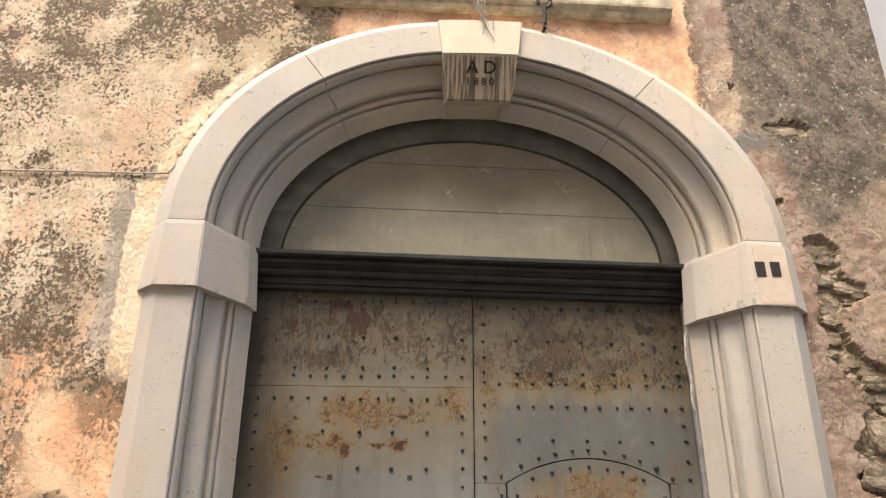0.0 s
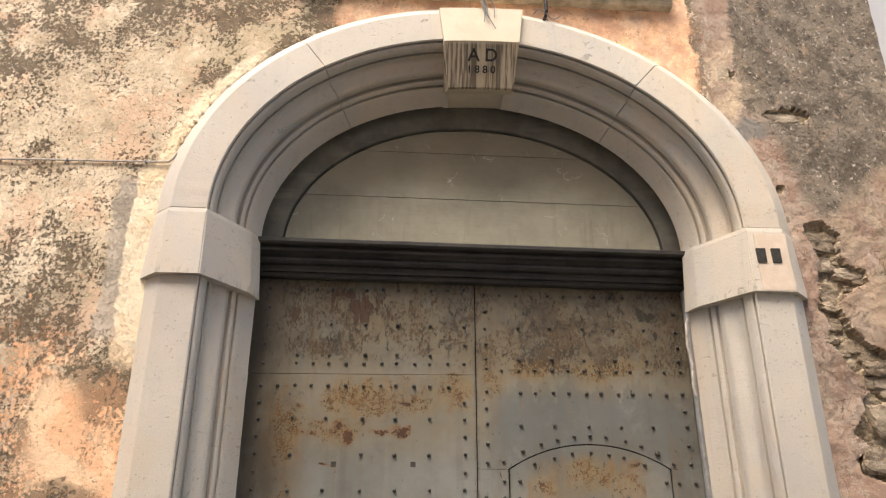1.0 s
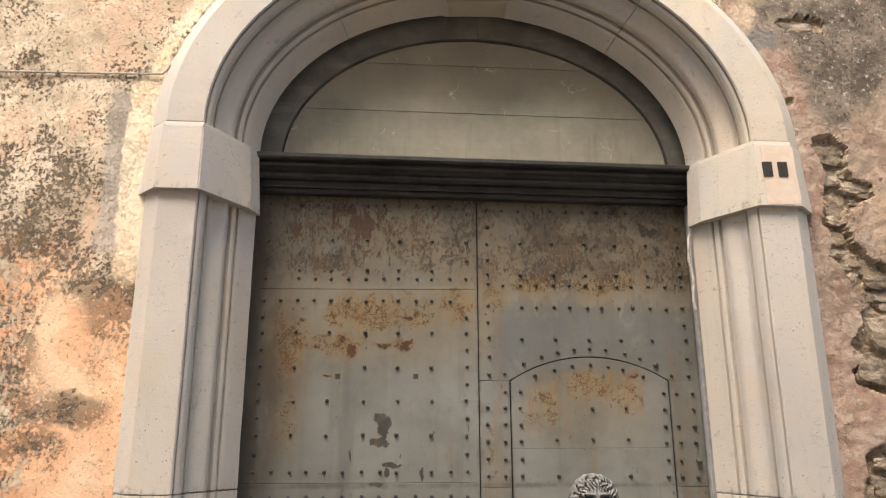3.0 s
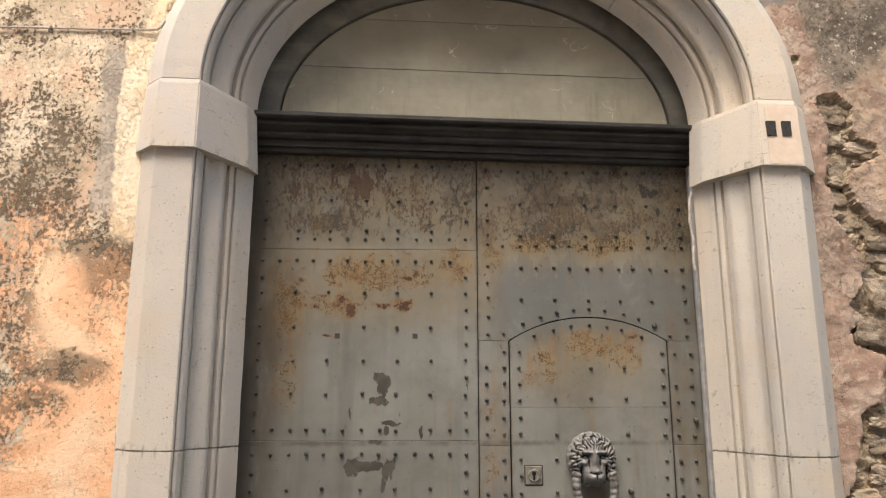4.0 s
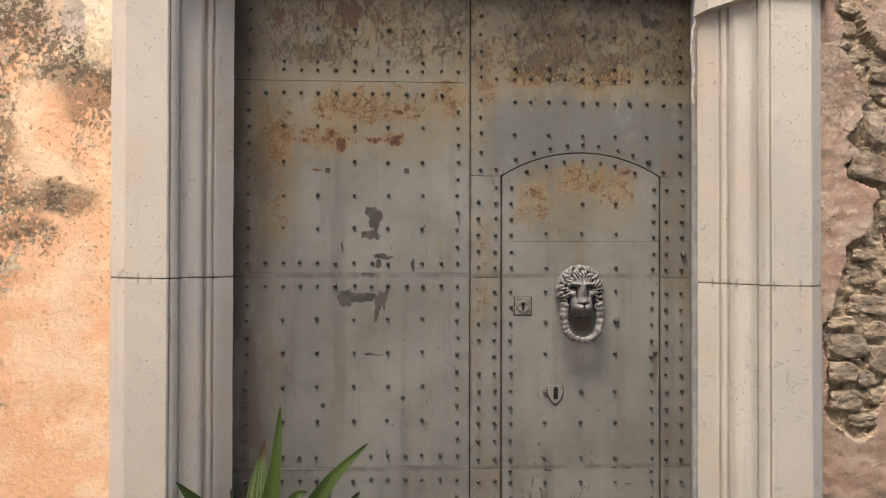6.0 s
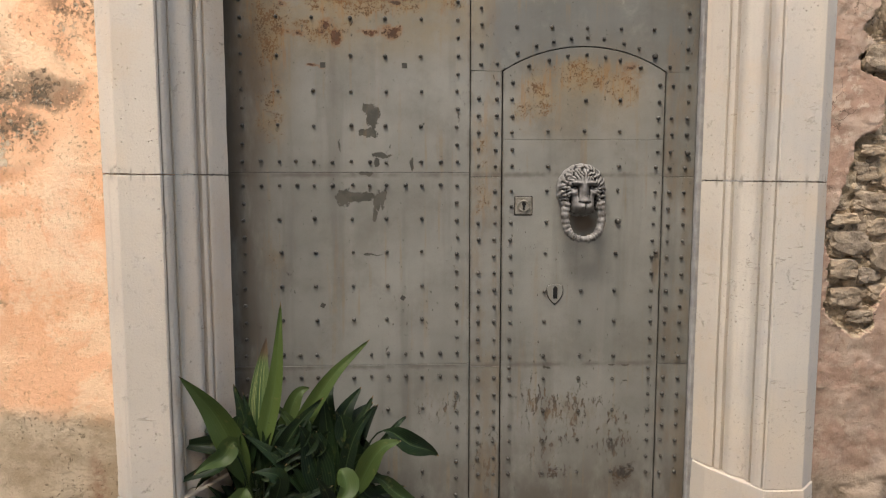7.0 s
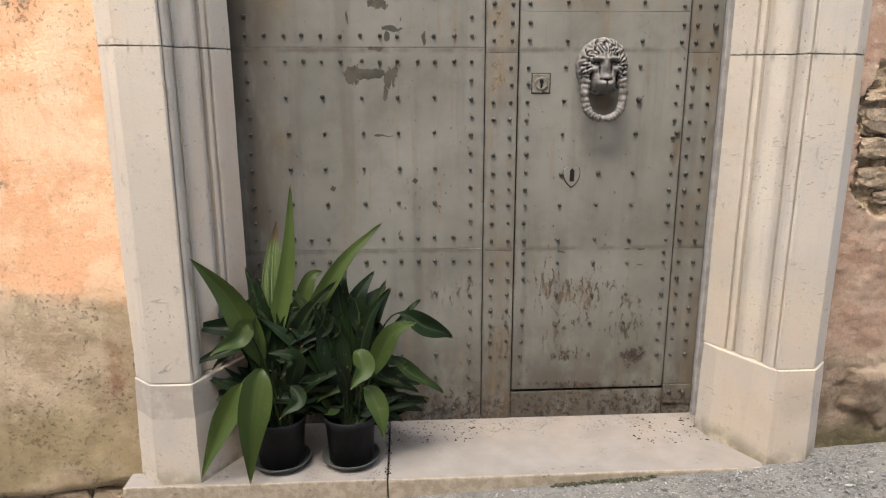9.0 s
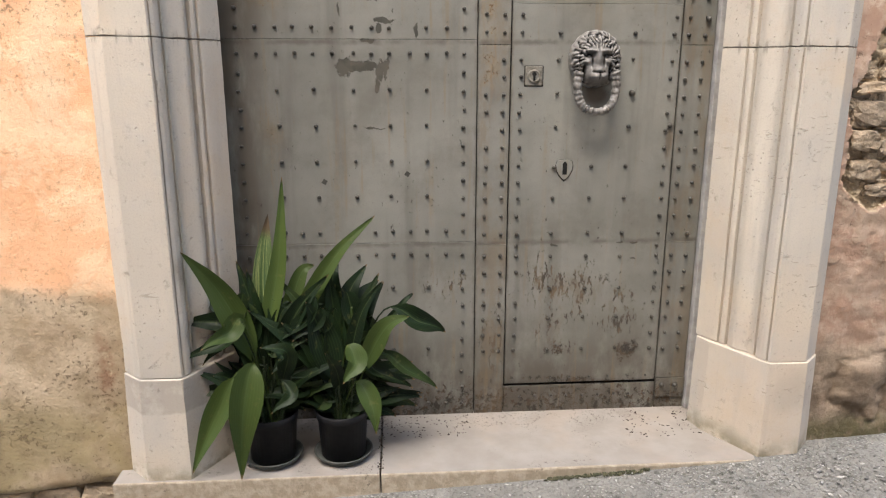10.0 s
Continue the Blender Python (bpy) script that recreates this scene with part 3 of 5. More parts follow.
    cem = k.mix(k.span(k.noise(4, 7, 0.65), 0.38, 0.62), (0.44, 0.35, 0.225), (0.68, 0.565, 0.395))
    cem = k.mix(k.mul(k.span(k.noise(2.6, 5), 0.46, 0.6), k.span(zs, 0.36, 0.16), 0.75), cem, (0.40, 0.335, 0.165))
    c = k.mix(k.mul(foot, 0.93), c, cem)
    grit = k.noise(150, 4, 0.75)
    sand = k.mul(foot, k.math("MAXIMUM", k.mul(k.span(grit, 0.56, 0.66), k.span(k.noise(6, 6, 0.7), 0.40, 0.60), 0.8), k.span(k.noise(17, 9, 0.78), 0.50, 0.66)))
    c = k.mix(k.mul(sand, 0.44), c, (0.27, 0.205, 0.125))
    pock = k.mul(foot, k.span(k.add(k.noise(58, 5, 0.7, vec=wf), k.mul(k.noise(5, 5, 0.65), 0.4)), 0.80, 0.84))
    c = k.mix(k.mul(pock, 0.7), c, (0.17, 0.125, 0.075))
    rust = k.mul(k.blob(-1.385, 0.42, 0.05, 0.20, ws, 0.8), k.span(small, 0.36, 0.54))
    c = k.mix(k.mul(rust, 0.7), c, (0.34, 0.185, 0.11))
    base = k.mul(foot, k.span(z, 0.42, 0.24), k.span(k.noise(5, 7, 0.7), 0.36, 0.56))
    c = k.mix(k.mul(base, 0.4), c, (0.36, 0.285, 0.17))
    rfoot = k.mul(k.span(xs, 1.2, 1.3), k.span(zs, 0.46, 0.38))
    c = k.mix(k.mul(rfoot, 0.85), c, k.mix(k.span(k.noise(6, 8, 0.7), 0.40, 0.60), (0.135, 0.105, 0.072), (0.29, 0.23, 0.165)))
    moss = k.mul(k.span(xs, 1.2, 1.3), k.span(zs, 0.16, 0.06), k.span(mid, 0.35, 0.52))
    c = k.mix(k.mul(moss, 0.8), c, (0.085, 0.08, 0.035))
    h = k.add(k.mul(mid, 0.7), k.mul(small, 0.35), k.mul(fine, 0.28), k.mul(black, -0.25), k.mul(cover, -0.2), k.mul(chip, 0.25), k.mul(sand, -0.2), k.mul(pock, -0.6), k.mul(foot, grit, 0.5), k.mul(foot, k.noise(48, 6, 0.75), 0.7), k.mul(right, dots, -0.3), k.mul(rfoot, k.noise(18, 6, 0.7)))
    return k.done(c, h, 0.014)


def rubble():
    k = Nodes("rubble_stone", 0.9)
    r = k.random()
    mid = k.noise(16, 5, 0.65)
    c = k.ramp(r, (0.0, (0.12, 0.09, 0.06)), (0.35, (0.22, 0.165, 0.105)), (0.7, (0.20, 0.16, 0.115)), (1.0, (0.33, 0.25, 0.16)))
    c = k.mix(k.mul(k.span(mid, 0.4, 0.65), 0.6), c, (0.42, 0.34, 0.24))
    c = k.mix(k.mul(k.span(k.noise(60, 3), 0.6, 0.7), 0.7), c, (0.08, 0.065, 0.05))
    return k.done(c, k.add(mid, k.noise(60, 4)), 0.008)


def mortar():
    k = Nodes("old_mortar", 0.95)
    mid = k.noise(14, 6, 0.7)
    c = k.mix(k.span(mid, 0.35, 0.65), (0.31, 0.24, 0.15), (0.50, 0.405, 0.285))
    c = k.mix(k.mul(k.span(k.noise(50, 3), 0.6, 0.68), 0.7), c, (0.1, 0.08, 0.06))
    return k.done(c, k.add(mid, k.noise(70, 4)), 0.015)


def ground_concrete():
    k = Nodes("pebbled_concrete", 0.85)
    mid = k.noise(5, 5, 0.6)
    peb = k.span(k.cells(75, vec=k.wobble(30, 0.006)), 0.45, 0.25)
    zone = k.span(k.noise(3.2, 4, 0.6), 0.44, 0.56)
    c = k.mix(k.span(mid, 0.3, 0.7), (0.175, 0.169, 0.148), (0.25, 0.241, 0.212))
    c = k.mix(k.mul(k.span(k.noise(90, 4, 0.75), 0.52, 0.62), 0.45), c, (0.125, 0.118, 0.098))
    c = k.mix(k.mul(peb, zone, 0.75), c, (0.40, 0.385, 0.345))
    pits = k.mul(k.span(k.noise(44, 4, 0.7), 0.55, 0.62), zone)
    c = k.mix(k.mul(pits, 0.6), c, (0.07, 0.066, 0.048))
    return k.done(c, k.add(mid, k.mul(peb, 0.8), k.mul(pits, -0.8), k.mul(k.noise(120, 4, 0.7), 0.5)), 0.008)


def plain(name, a, b, scale=20.0, rough=0.6, metal=0.0, depth=0.001, spec=0.3):
    k = Nodes(name, rough, metal, spec)
    n = k.noise(scale, 4, 0.6)
    return k.done(k.mix(k.span(n, 0.3, 0.7), a, b), n, depth)


def knocker_iron():
    k = Nodes("silvered_cast_iron", 0.6, 0.15, 0.4)
    n = k.noise(60, 4, 0.6)
    # raised parts rubbed pale; hollows coloured near black as crevice shade
    worn = k.span(k.node("ShaderNodeNewGeometry").outputs["Pointiness"], 0.45, 0.55)
    c = k.mix(worn, (0.015, 0.014, 0.012), (0.249, 0.238, 0.219))
    c = k.mix(k.mul(k.span(n, 0.45, 0.65), 0.5), c, (0.103, 0.096, 0.086))
    return k.done(c, n, 0.001)


def leaf_green(name, lit):
    k = Nodes(name, 0.48, 0.0, 0.17)
    uv = k.node("ShaderNodeUVMap").outputs[0]
    u, v, _ = k.xyz(uv)
    rib = k.math("SINE", k.mul(u, 75.0))
    r = k.random()
    # near-black green paints leaves in shade; the outer ones get a sunlit green
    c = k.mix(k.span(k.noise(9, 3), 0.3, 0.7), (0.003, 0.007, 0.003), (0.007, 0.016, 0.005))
    c = k.mix(k.math("MAXIMUM", k.mul(lit, k.add(0.55, k.mul(r, 0.45))), k.mul(k.span(r, 0.6, 1.0), 0.25)), c, (0.066, 0.098, 0.021))
    c = k.mix(k.mul(k.span(k.noise(38, 4, 0.6), 0.6, 0.7), 0.35), c, (0.10, 0.095, 0.03))
    c = k.mix(k.mul(k.span(rib, 0.2, 1.0), 0.14), c, (0.07, 0.11, 0.035))
    c = k.mix(k.mul(k.span(k.math("ABSOLUTE", k.add(u, -0.5)), 0.05, 0.0), 0.5), c, (0.06, 0.09, 0.03))
    c = k.mix(k.span(v, 0.965, 0.995), c, (0.20, 0.13, 0.06))
    k.b.inputs["Subsurface Weight"].default_value = 0.0
    return k.done(c, rib, 0.00008)


def streaked_leaf():
    k = Nodes("variegated_leaf", 0.45, 0.0, 0.4)
    uv = k.node("ShaderNodeUVMap").outputs[0]
    u, v, _ = k.xyz(uv)
    n = k.node("ShaderNodeTexNoise")
    n.inputs["Scale"].default_value = 1.0
    n.inputs["Detail"].default_value = 3
    k.put(n.inputs["Vector"], k.scaled((26.0, 1.2, 1.0), uv))
    c = k.mix(k.span(n.outputs["Fac"], 0.5, 0.6), (0.035, 0.07, 0.018), (0.26, 0.29, 0.11))
    c = k.mix(k.span(v, 0.8, 0.9), c, (0.07, 0.045, 0.022))
    return k.done(c)


STONE, KEYSTONE, THRESHOLD = limestone(), keystone_stone(), threshold_stone()
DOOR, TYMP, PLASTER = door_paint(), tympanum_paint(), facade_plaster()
LINTEL = dark_paint("lintel_paint", (0.026, 0.024, 0.021), (0.050, 0.046, 0.039), 0.4)
RING = dark_paint("arch_frame_paint", (0.11, 0.103, 0.08), (0.17, 0.157, 0.12), 0.55)
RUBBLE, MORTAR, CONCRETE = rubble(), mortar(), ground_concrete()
RIVET = plain("rivet_iron", (0.020, 0.017, 0.013), (0.072, 0.066, 0.053), 60, 0.36, 0.15, 0.001, 0.6)
IRON = plain("dark_iron", (0.018, 0.016, 0.014), (0.05, 0.042, 0.036), 50, 0.55, 0.4)
SILVER = knocker_iron()
RINGMETAL = plain("worn_ring_iron", (0.07, 0.063, 0.054), (0.26, 0.248, 0.226), 45, 0.6, 0.15, 0.003, 0.4)
BRASS = plain("dull_lock_metal", (0.13, 0.12, 0.095), (0.24, 0.225, 0.185), 60, 0.5, 0.2)
DARK = plain("dark_cavity", (0.006, 0.006, 0.006), (0.012, 0.011, 0.01), 20, 0.9)
PATCH = plain("bare_slate_primer", (0.04, 0.039, 0.032), (0.062, 0.058, 0.047), 40, 0.6)
LETTER = plain("black_lettering", (0.02, 0.018, 0.015), (0.045, 0.04, 0.032), 70, 0.8)
TILE = plain("painted_sign_ground", (0.52, 0.41, 0.30), (0.58, 0.47, 0.36), 26, 0.7)
POT = plain("black_plastic", (0.007, 0.007, 0.008), (0.013, 0.013, 0.014), 40, 0.5, 0.0, 0.001, 0.18)
SOIL = plain("potting_soil", (0.02, 0.014, 0.01), (0.05, 0.036, 0.024), 70, 0.95, 0, 0.01)
SAUCER = plain("grey_green_saucer", (0.05, 0.055, 0.05), (0.09, 0.095, 0.085), 40, 0.4)
# one aspidistra green in two tones, shaded and lit
LEAF, LIT_LEAF, STREAKED = leaf_green("aspidistra_leaf", 0.0), leaf_green("lit_aspidistra_leaf", 0.75), streaked_leaf()
STEM = plain("leaf_stem", (0.012, 0.018, 0.007), (0.025, 0.034, 0.012), 40, 0.5)
CABLE = plain("pale_cable", (0.30, 0.26, 0.21), (0.50, 0.45, 0.39), 40, 0.6)
TWINE = plain("frayed_grey_cord", (0.16, 0.155, 0.15), (0.28, 0.27, 0.26), 60, 0.8)
SILL = plain("weathered_sill_stone", (0.34, 0.28, 0.18), (0.66, 0.57, 0.41), 14, 0.9, 0, 0.014)
MOSS = plain("dark_moss", (0.028, 0.030, 0.014), (0.085, 0.082, 0.045), 60, 0.95, 0, 0.004)
GRAVEL = plain("pale_gravel", (0.28, 0.27, 0.24), (0.48, 0.46, 0.42), 60, 0.85, 0, 0.002)
SETT = plain("dark_paving_sett", (0.09, 0.085, 0.08), (0.16, 0.15, 0.14), 20, 0.8, 0, 0.004)
FARWALL = plain("grey_street_plaster", (0.42, 0.41, 0.40), (0.50, 0.48, 0.46), 2, 0.9, 0, 0.005)
# pale so that the unseen wall opposite throws fill light back
OPPOSITE = plain("pale_bounce_plaster", (0.78, 0.72, 0.63), (0.85, 0.79, 0.70), 1.5, 0.9, 0, 0.01)
STRIP = plain("grey_frame_metal", (0.30, 0.29, 0.27), (0.42, 0.41, 0.38), 20, 0.6)

# ---- shape helpers ----
CX = -0.014          # centre line of the stone surround
SPRING = 2.92        # springing of the arch
WALL_Y = -0.36       # street face of the wall


def sag(x, z):
    """The whole surround has settled a little towards the right."""
    return z * (1 - 0.0075 * x)


def link(name, bm, material, parent=None, label="", smooth=False):
    me = bpy.data.meshes.new(name)
    bmesh.ops.recalc_face_normals(bm, faces=bm.faces)
    bm.to_mesh(me)
    bm.free()
    for m in material if isinstance(material, (list, tuple)) else (material,):
        me.materials.append(m)
    if smooth:
        for p in me.polygons:
            p.use_smooth = True
    ob = new(name, me)
    if parent:
        ob.parent = parent
    if label:
        tagged(ob, label)
    return ob


def part(name, bm, material, parent, label="", smooth=False):
    return link(name, bm, material, parent, label, smooth)


def thing(name, at, label, category, group="", kind=""):
    ob = new(name)
    ob.location = at
    ob.empty_display_size = 0.1
    return tagged(ob, label, category, group, kind)


def local(bm, parent):
    """World vertices into the parent's frame (parents are only shifted)."""
    bmesh.ops.translate(bm, verts=bm.verts, vec=-Vector(parent.location))
    return bm


def box(x0, x1, y0, y1, z0, z1, bevel=0.0, segments=1):
    bm = bmesh.new()
    bmesh.ops.create_cube(bm, size=1)
    for v in bm.verts:
        v.co = Vector((x0 + (v.co.x + 0.5) * (x1 - x0), y0 + (v.co.y + 0.5) * (y1 - y0), z0 + (v.co.z + 0.5) * (z1 - z0)))
    if bevel:
        bmesh.ops.bevel(bm, geom=bm.edges[:], offset=bevel, segments=segments, affect="EDGES", profile=0.6)
    return bm


def prism(points, y0, y1, bevel=0.0):
    """A plate with an outline in the facade plane, from y0 (front) to y1."""
    bm = bmesh.new()
    f = [bm.verts.new((x, y0, z)) for x, z in points]
    b = [bm.verts.new((x, y1, z)) for x, z in points]
    bm.faces.new(f)
    bm.faces.new(b[::-1])
    n = len(points)
    for i in range(n):
        j = (i + 1) % n
        bm.faces.new((f[i], b[i], b[j], f[j]))
    if bevel:
        edges = [e for e in bm.edges if e.verts[0] in f and e.verts[1] in f]
        bmesh.ops.bevel(bm, geom=edges, offset=bevel, segments=1, affect="EDGES")
    return bm


def loft(rings, close=True, caps=True):
    bm = bmesh.new()
    vs = [[bm.verts.new(p) for p in r] for r in rings]
    n = len(rings[0])
    for a, b in zip(vs, vs[1:]):
        for i in range(n if close else n - 1):
            j = (i + 1) % n
            bm.faces.new((a[i], a[j], b[j], b[i]))
    if caps:
        bm.faces.new(vs[0][::-1])
        bm.faces.new(vs[-1])
    return bm


def tube(points, radius, sides=8):
    """A round bar along points; radius may be one number or one a point."""
    rr = radius if isinstance(radius, (list, tuple)) else [radius] * len(points)
    ps = [Vector(p) for p in points]
    rings = []
    for i, p in enumerate(ps):
        d = (ps[min(i + 1, len(ps) - 1)] - ps[max(i - 1, 0)]).normalized()
        a = d.cross(Vector((0.13, 0.97, 0.21))).normalized()
        b = d.cross(a)
        rings.append([p + (a * math.cos(t) + b * math.sin(t)) * rr[i] for t in (2 * math.pi * k / sides for k in range(sides))])
    return loft(rings)


def lathe(profile, centre, sides=32):
    cx, cy, cz = centre
    rings = [[(cx + r * math.cos(2 * math.pi * k / sides), cy + r * math.sin(2 * math.pi * k / sides), cz + z) for k in range(sides)] for r, z in profile]
    return loft(rings)


def join(target, other):
    me = bpy.data.meshes.new("joined")
    other.to_mesh(me)
    other.free()
    target.from_mesh(me)
    bpy.data.meshes.remove(me)
    return target


def roughen(bm, amount, scale, cuts=0):
    if cuts:
        bmesh.ops.subdivide_edges(bm, edges=bm.edges[:], cuts=cuts, use_grid_fill=True)
    for v in bm.verts:
        v.co += noise.noise_vector(v.co * scale) * amount
    return bm


# ---- ground ----
def street_z(x):
    return 0.055 * (max(-9.0, min(9.0, x)) - 1.03)


def ground():
    bm = bmesh.new()
    xs = [-400, -60, -9] + [-4 + 0.25 * i for i in range(33)] + [9, 60, 400]
    ys = [-400, -60, -12, -8] + [-6 + 0.25 * i for i in range(25)] + [6, 60, 400]
    grid = [[bm.verts.new((x, y, street_z(x) + 0.006 * noise.noise(Vector((x, y, 0)) * 1.7))) for y in ys] for x in xs]
    for i in range(len(xs) - 1):
        for j in range(len(ys) - 1):
            bm.faces.new((grid[i][j], grid[i + 1][j], grid[i + 1][j + 1], grid[i][j + 1]))
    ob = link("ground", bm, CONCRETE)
    return tagged(ob, "sloping street of pale grey pebbled concrete", "ground", kind="structure")


GROUND = ground()

# ---- facade wall ----
X_END = 1.895        # corner of the house


def in_surround(x, z):
    if z < SPRING:
        return abs(x - CX) < 1.25
    return ((x - CX) / 1.25) ** 2 + ((z - SPRING) / 1.04) ** 2 < 1


# broken edge of the plaster: height, x of the edge, x where sound plaster starts again
EDGE = ((0.95, 1.44, 1.46), (0.99, 1.37, 1.50), (1.05, 1.32, 1.50), (1.28, 1.312, 1.62), (1.39, 1.300, 1.64), (1.48, 1.341, 1.64), (1.60, 1.381, 1.64), (1.68, 1.400, 1.64), (1.75, 1.475, 1.64), (1.90, 1.50, 1.64),
        (1.95, 1.400, 1.64), (2.00, 1.394, 1.64), (2.045, 1.455, 1.64), (2.095, 1.386, 1.64), (2.14, 1.427, 1.64), (2.25, 1.485, 1.64), (2.38, 1.425, 1.60), (2.43, 1.39, 1.53), (2.46, 1.37, 1.50), (2.50, 1.40, 1.47),
        (2.58, 1.354, 1.45), (2.63, 1.36, 1.46), (2.69, 1.377, 1.575), (2.74, 1.38, 1.58), (2.77, 1.40, 1.50), (2.83, 1.385, 1.49), (2.90, 1.36, 1.50), (2.945, 1.36, 1.45), (2.96, 1.42, 1.43))
HOLES = ((1.37, 3.47, 0.105, 0.035), (1.12, 3.68, 0.05, 0.04), (1.29, 3.10, 0.026, 0.022))


def fallen(x, z):
    """Positive where the plaster has come off the rubble."""
    n = noise.noise(Vector((x * 8, 3.7, z * 8))) * 0.014 + noise.noise(Vector((x * 21, 1.2, z * 21))) * 0.016 + noise.noise(Vector((x * 48, 5.2, z * 48))) * 0.010
    d = -1.0
    for hx, hz, rx, rz in HOLES:
        d = max(d, (1 - math.hypot((x - hx) / rx, (z - hz) / rz)) * min(rx, rz))
    for (z0, a0, b0), (z1, a1, b1) in zip(EDGE, EDGE[1:]):
        if z0 <= z < z1:
            f = (z - z0) / (z1 - z0)
            d = max(d, min(x - (a0 + (a1 - a0) * f), b0 + (b1 - b0) * f - x))
    # thin tongues of mortar still bridge the gap
    if 1.72 < z < 1.93:
        d -= 0.02
    return d + n


def facade():
    bm = bmesh.new()
    vecs = Vector

    def sheet(xs, zs, depth):
        nx, nz = len(xs), len(zs)
        vs = [[bm.verts.new((x, depth(x, z), z)) for z in zs] for x in xs]
        for i in range(nx - 1):
            for j in range(nz - 1):
                x, z = (xs[i] + xs[i + 1]) / 2, (zs[j] + zs[j + 1]) / 2
                if in_surround(x, z):
                    continue
                f = bm.faces.new((vs[i][j], vs[i + 1][j], vs[i + 1][j + 1], vs[i][j + 1]))
                d = fallen(x, z) if x > 1.1 else -1.0
                f.smooth = abs(d) > 0.014
                f.material_index = 1 if d > 0 else 0
                if x < -1.2 and z < foot_line(x):
                    f.material_index = 1

    def foot_line(x):
        return -0.045 + 0.1 * (x + 1.42) + 0.025 * noise.noise(vecs((x * 6, 0, 0)))

    def plain_depth(x, z):
        p = vecs((x, 0.3, z))
        y = WALL_Y + 0.006 * noise.noise(p * 2.3) + 0.0035 * noise.noise(p * 9) + 0.0022 * noise.noise(p * 31)
        if x < -1.2:
            y += 0.045 * max(0.0, min(1.0, (foot_line(x) - z) / 0.02))
            if z < 0.66:
                y -= 0.006 * min(1.0, (0.66 - z) / 0.05)
        return y

    def right_depth(x, z):
        p = vecs((x, 0.3, z))
        y = plain_depth(x, z)
        d = fallen(x, z)
        if d > 0:
            deep = 0.6 if z > 3.02 else 1.0
            y += deep * (min(1.0, d / 0.005) * 0.034 + 0.030 * abs(noise.noise(p * 9)) - 0.010 + 0.022 * abs(noise.noise(p * 24)) + 0.008 * noise.noise(p * 55))
        elif 0.75 < z < 3.0:
            y += 0.005 * noise.noise(p * 11) + 0.004 * noise.noise(p * 26) + 0.0025 * noise.noise(p * 60)
        elif z <= 0.75:
            b = math.hypot((x - 1.50) / 0.125, (z - 0.245) / 0.13) + 0.55 * noise.noise(p * 8) + 0.3 * noise.noise(p * 24)
            y -= 0.017 * max(0.0, 1 - b * b) ** 0.5 if b < 1 else 0.0
            y += 0.008 * math.exp(-((b - 1.05) / 0.12) ** 2)
            y -= 0.05 * max(0, noise.noise(p * 4.5)) * max(0, min(1, (0.42 - z) / 0.1)) - 0.006 * noise.noise(p * 12) - 0.003 * noise.noise(p * 37)
        return y

    sheet([-2.9 + 0.025 * i for i in range(163)], [-0.45 + 0.025 * i for i in range(249)], plain_depth)
    sheet([1.15 + 0.0085 * i for i in range(88)] + [X_END], [-0.45 + 0.0085 * i for i in range(530)] + [4.1 + 0.05 * i for i in range(34)], right_depth)
    me = bpy.data.meshes.new("wall_facade")
    bm.to_mesh(me)
    bm.free()
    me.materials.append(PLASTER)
    me.materials.append(MORTAR)
    ob = new("wall_facade", me)
    return tagged(ob, "old salmon plaster house wall with lichen, fallen patches and exposed rubble", "wall", kind="structure")


FACADE = facade()
for x0, x1, y0, y1, z0, z1 in ((-14, -2.9, WALL_Y, 0.3, -1.2, 7.5), (-2.9, -1.28, -0.28, 0.3, -1.2, 7.5), (1.28, X_END - 0.004, -0.28, 0.3, -1.2, 7.5),
                               (-1.28, 1.28, -0.28, 0.3, 4.05, 7.5), (-2.9, X_END, WALL_Y, -0.28, 5.745, 7.5), (X_END - 0.004, X_END, WALL_Y + 0.006, 0.3, -1.2, 7.5)):
    tagged(link("wall_body", box(x0, x1, y0, y1, z0, z1), PLASTER), "solid masonry of the house wall behind its plaster", "wall", kind="structure")


def plain_wall(name, x0, x1, y0, y1, z1, mat, label):
    ob = link(name, box(x0, x1, y0, y1, -1.5, z1), mat)
    return tagged(ob, label, "wall", kind="structure")


plain_wall("wall_neighbour", X_END + 0.35, 9.0, 0.25, 0.6, 7.5, FARWALL, "plain grey rendered wall of the next house")
# added out of view; its height dims the sun towards the door's foot
plain_wall("wall_opposite", -14, 9.0, -5.7, -5.3, 8.8, OPPOSITE, "unseen plain wall behind the camera, added to block and bounce light")


def interior():
    """Closes the dark hall behind the door."""
    bm = box(-1.2, 1.2, 0.3, 0.34, -0.3, 4.1)
    return tagged(link("wall_back", bm, DARK), "dark backing wall behind the door", "wall", kind="structure")


interior()

# ---- stone surround ----
SURROUND = thing("door_surround", (CX, -0.2, 0), "pale limestone arched door surround with moulded jambs and plinths", "door surround")
# mouldings on the splay: along it from the front edge, and into the stone
MOULD = [(0.008, 0.001), (0.010, 0.024), (0.016, 0.024), (0.018, 0.004), (0.030, 0.000), (0.045, 0.002), (0.058, 0.009), (0.066, 0.013), (0.068, 0.038), (0.074, 0.038), (0.076, 0.013)]
MOULD += [(0.080 + 0.112 * i / 14, 0.016 + 0.015 * math.sin(2 * math.pi * i / 14)) for i in range(15)]
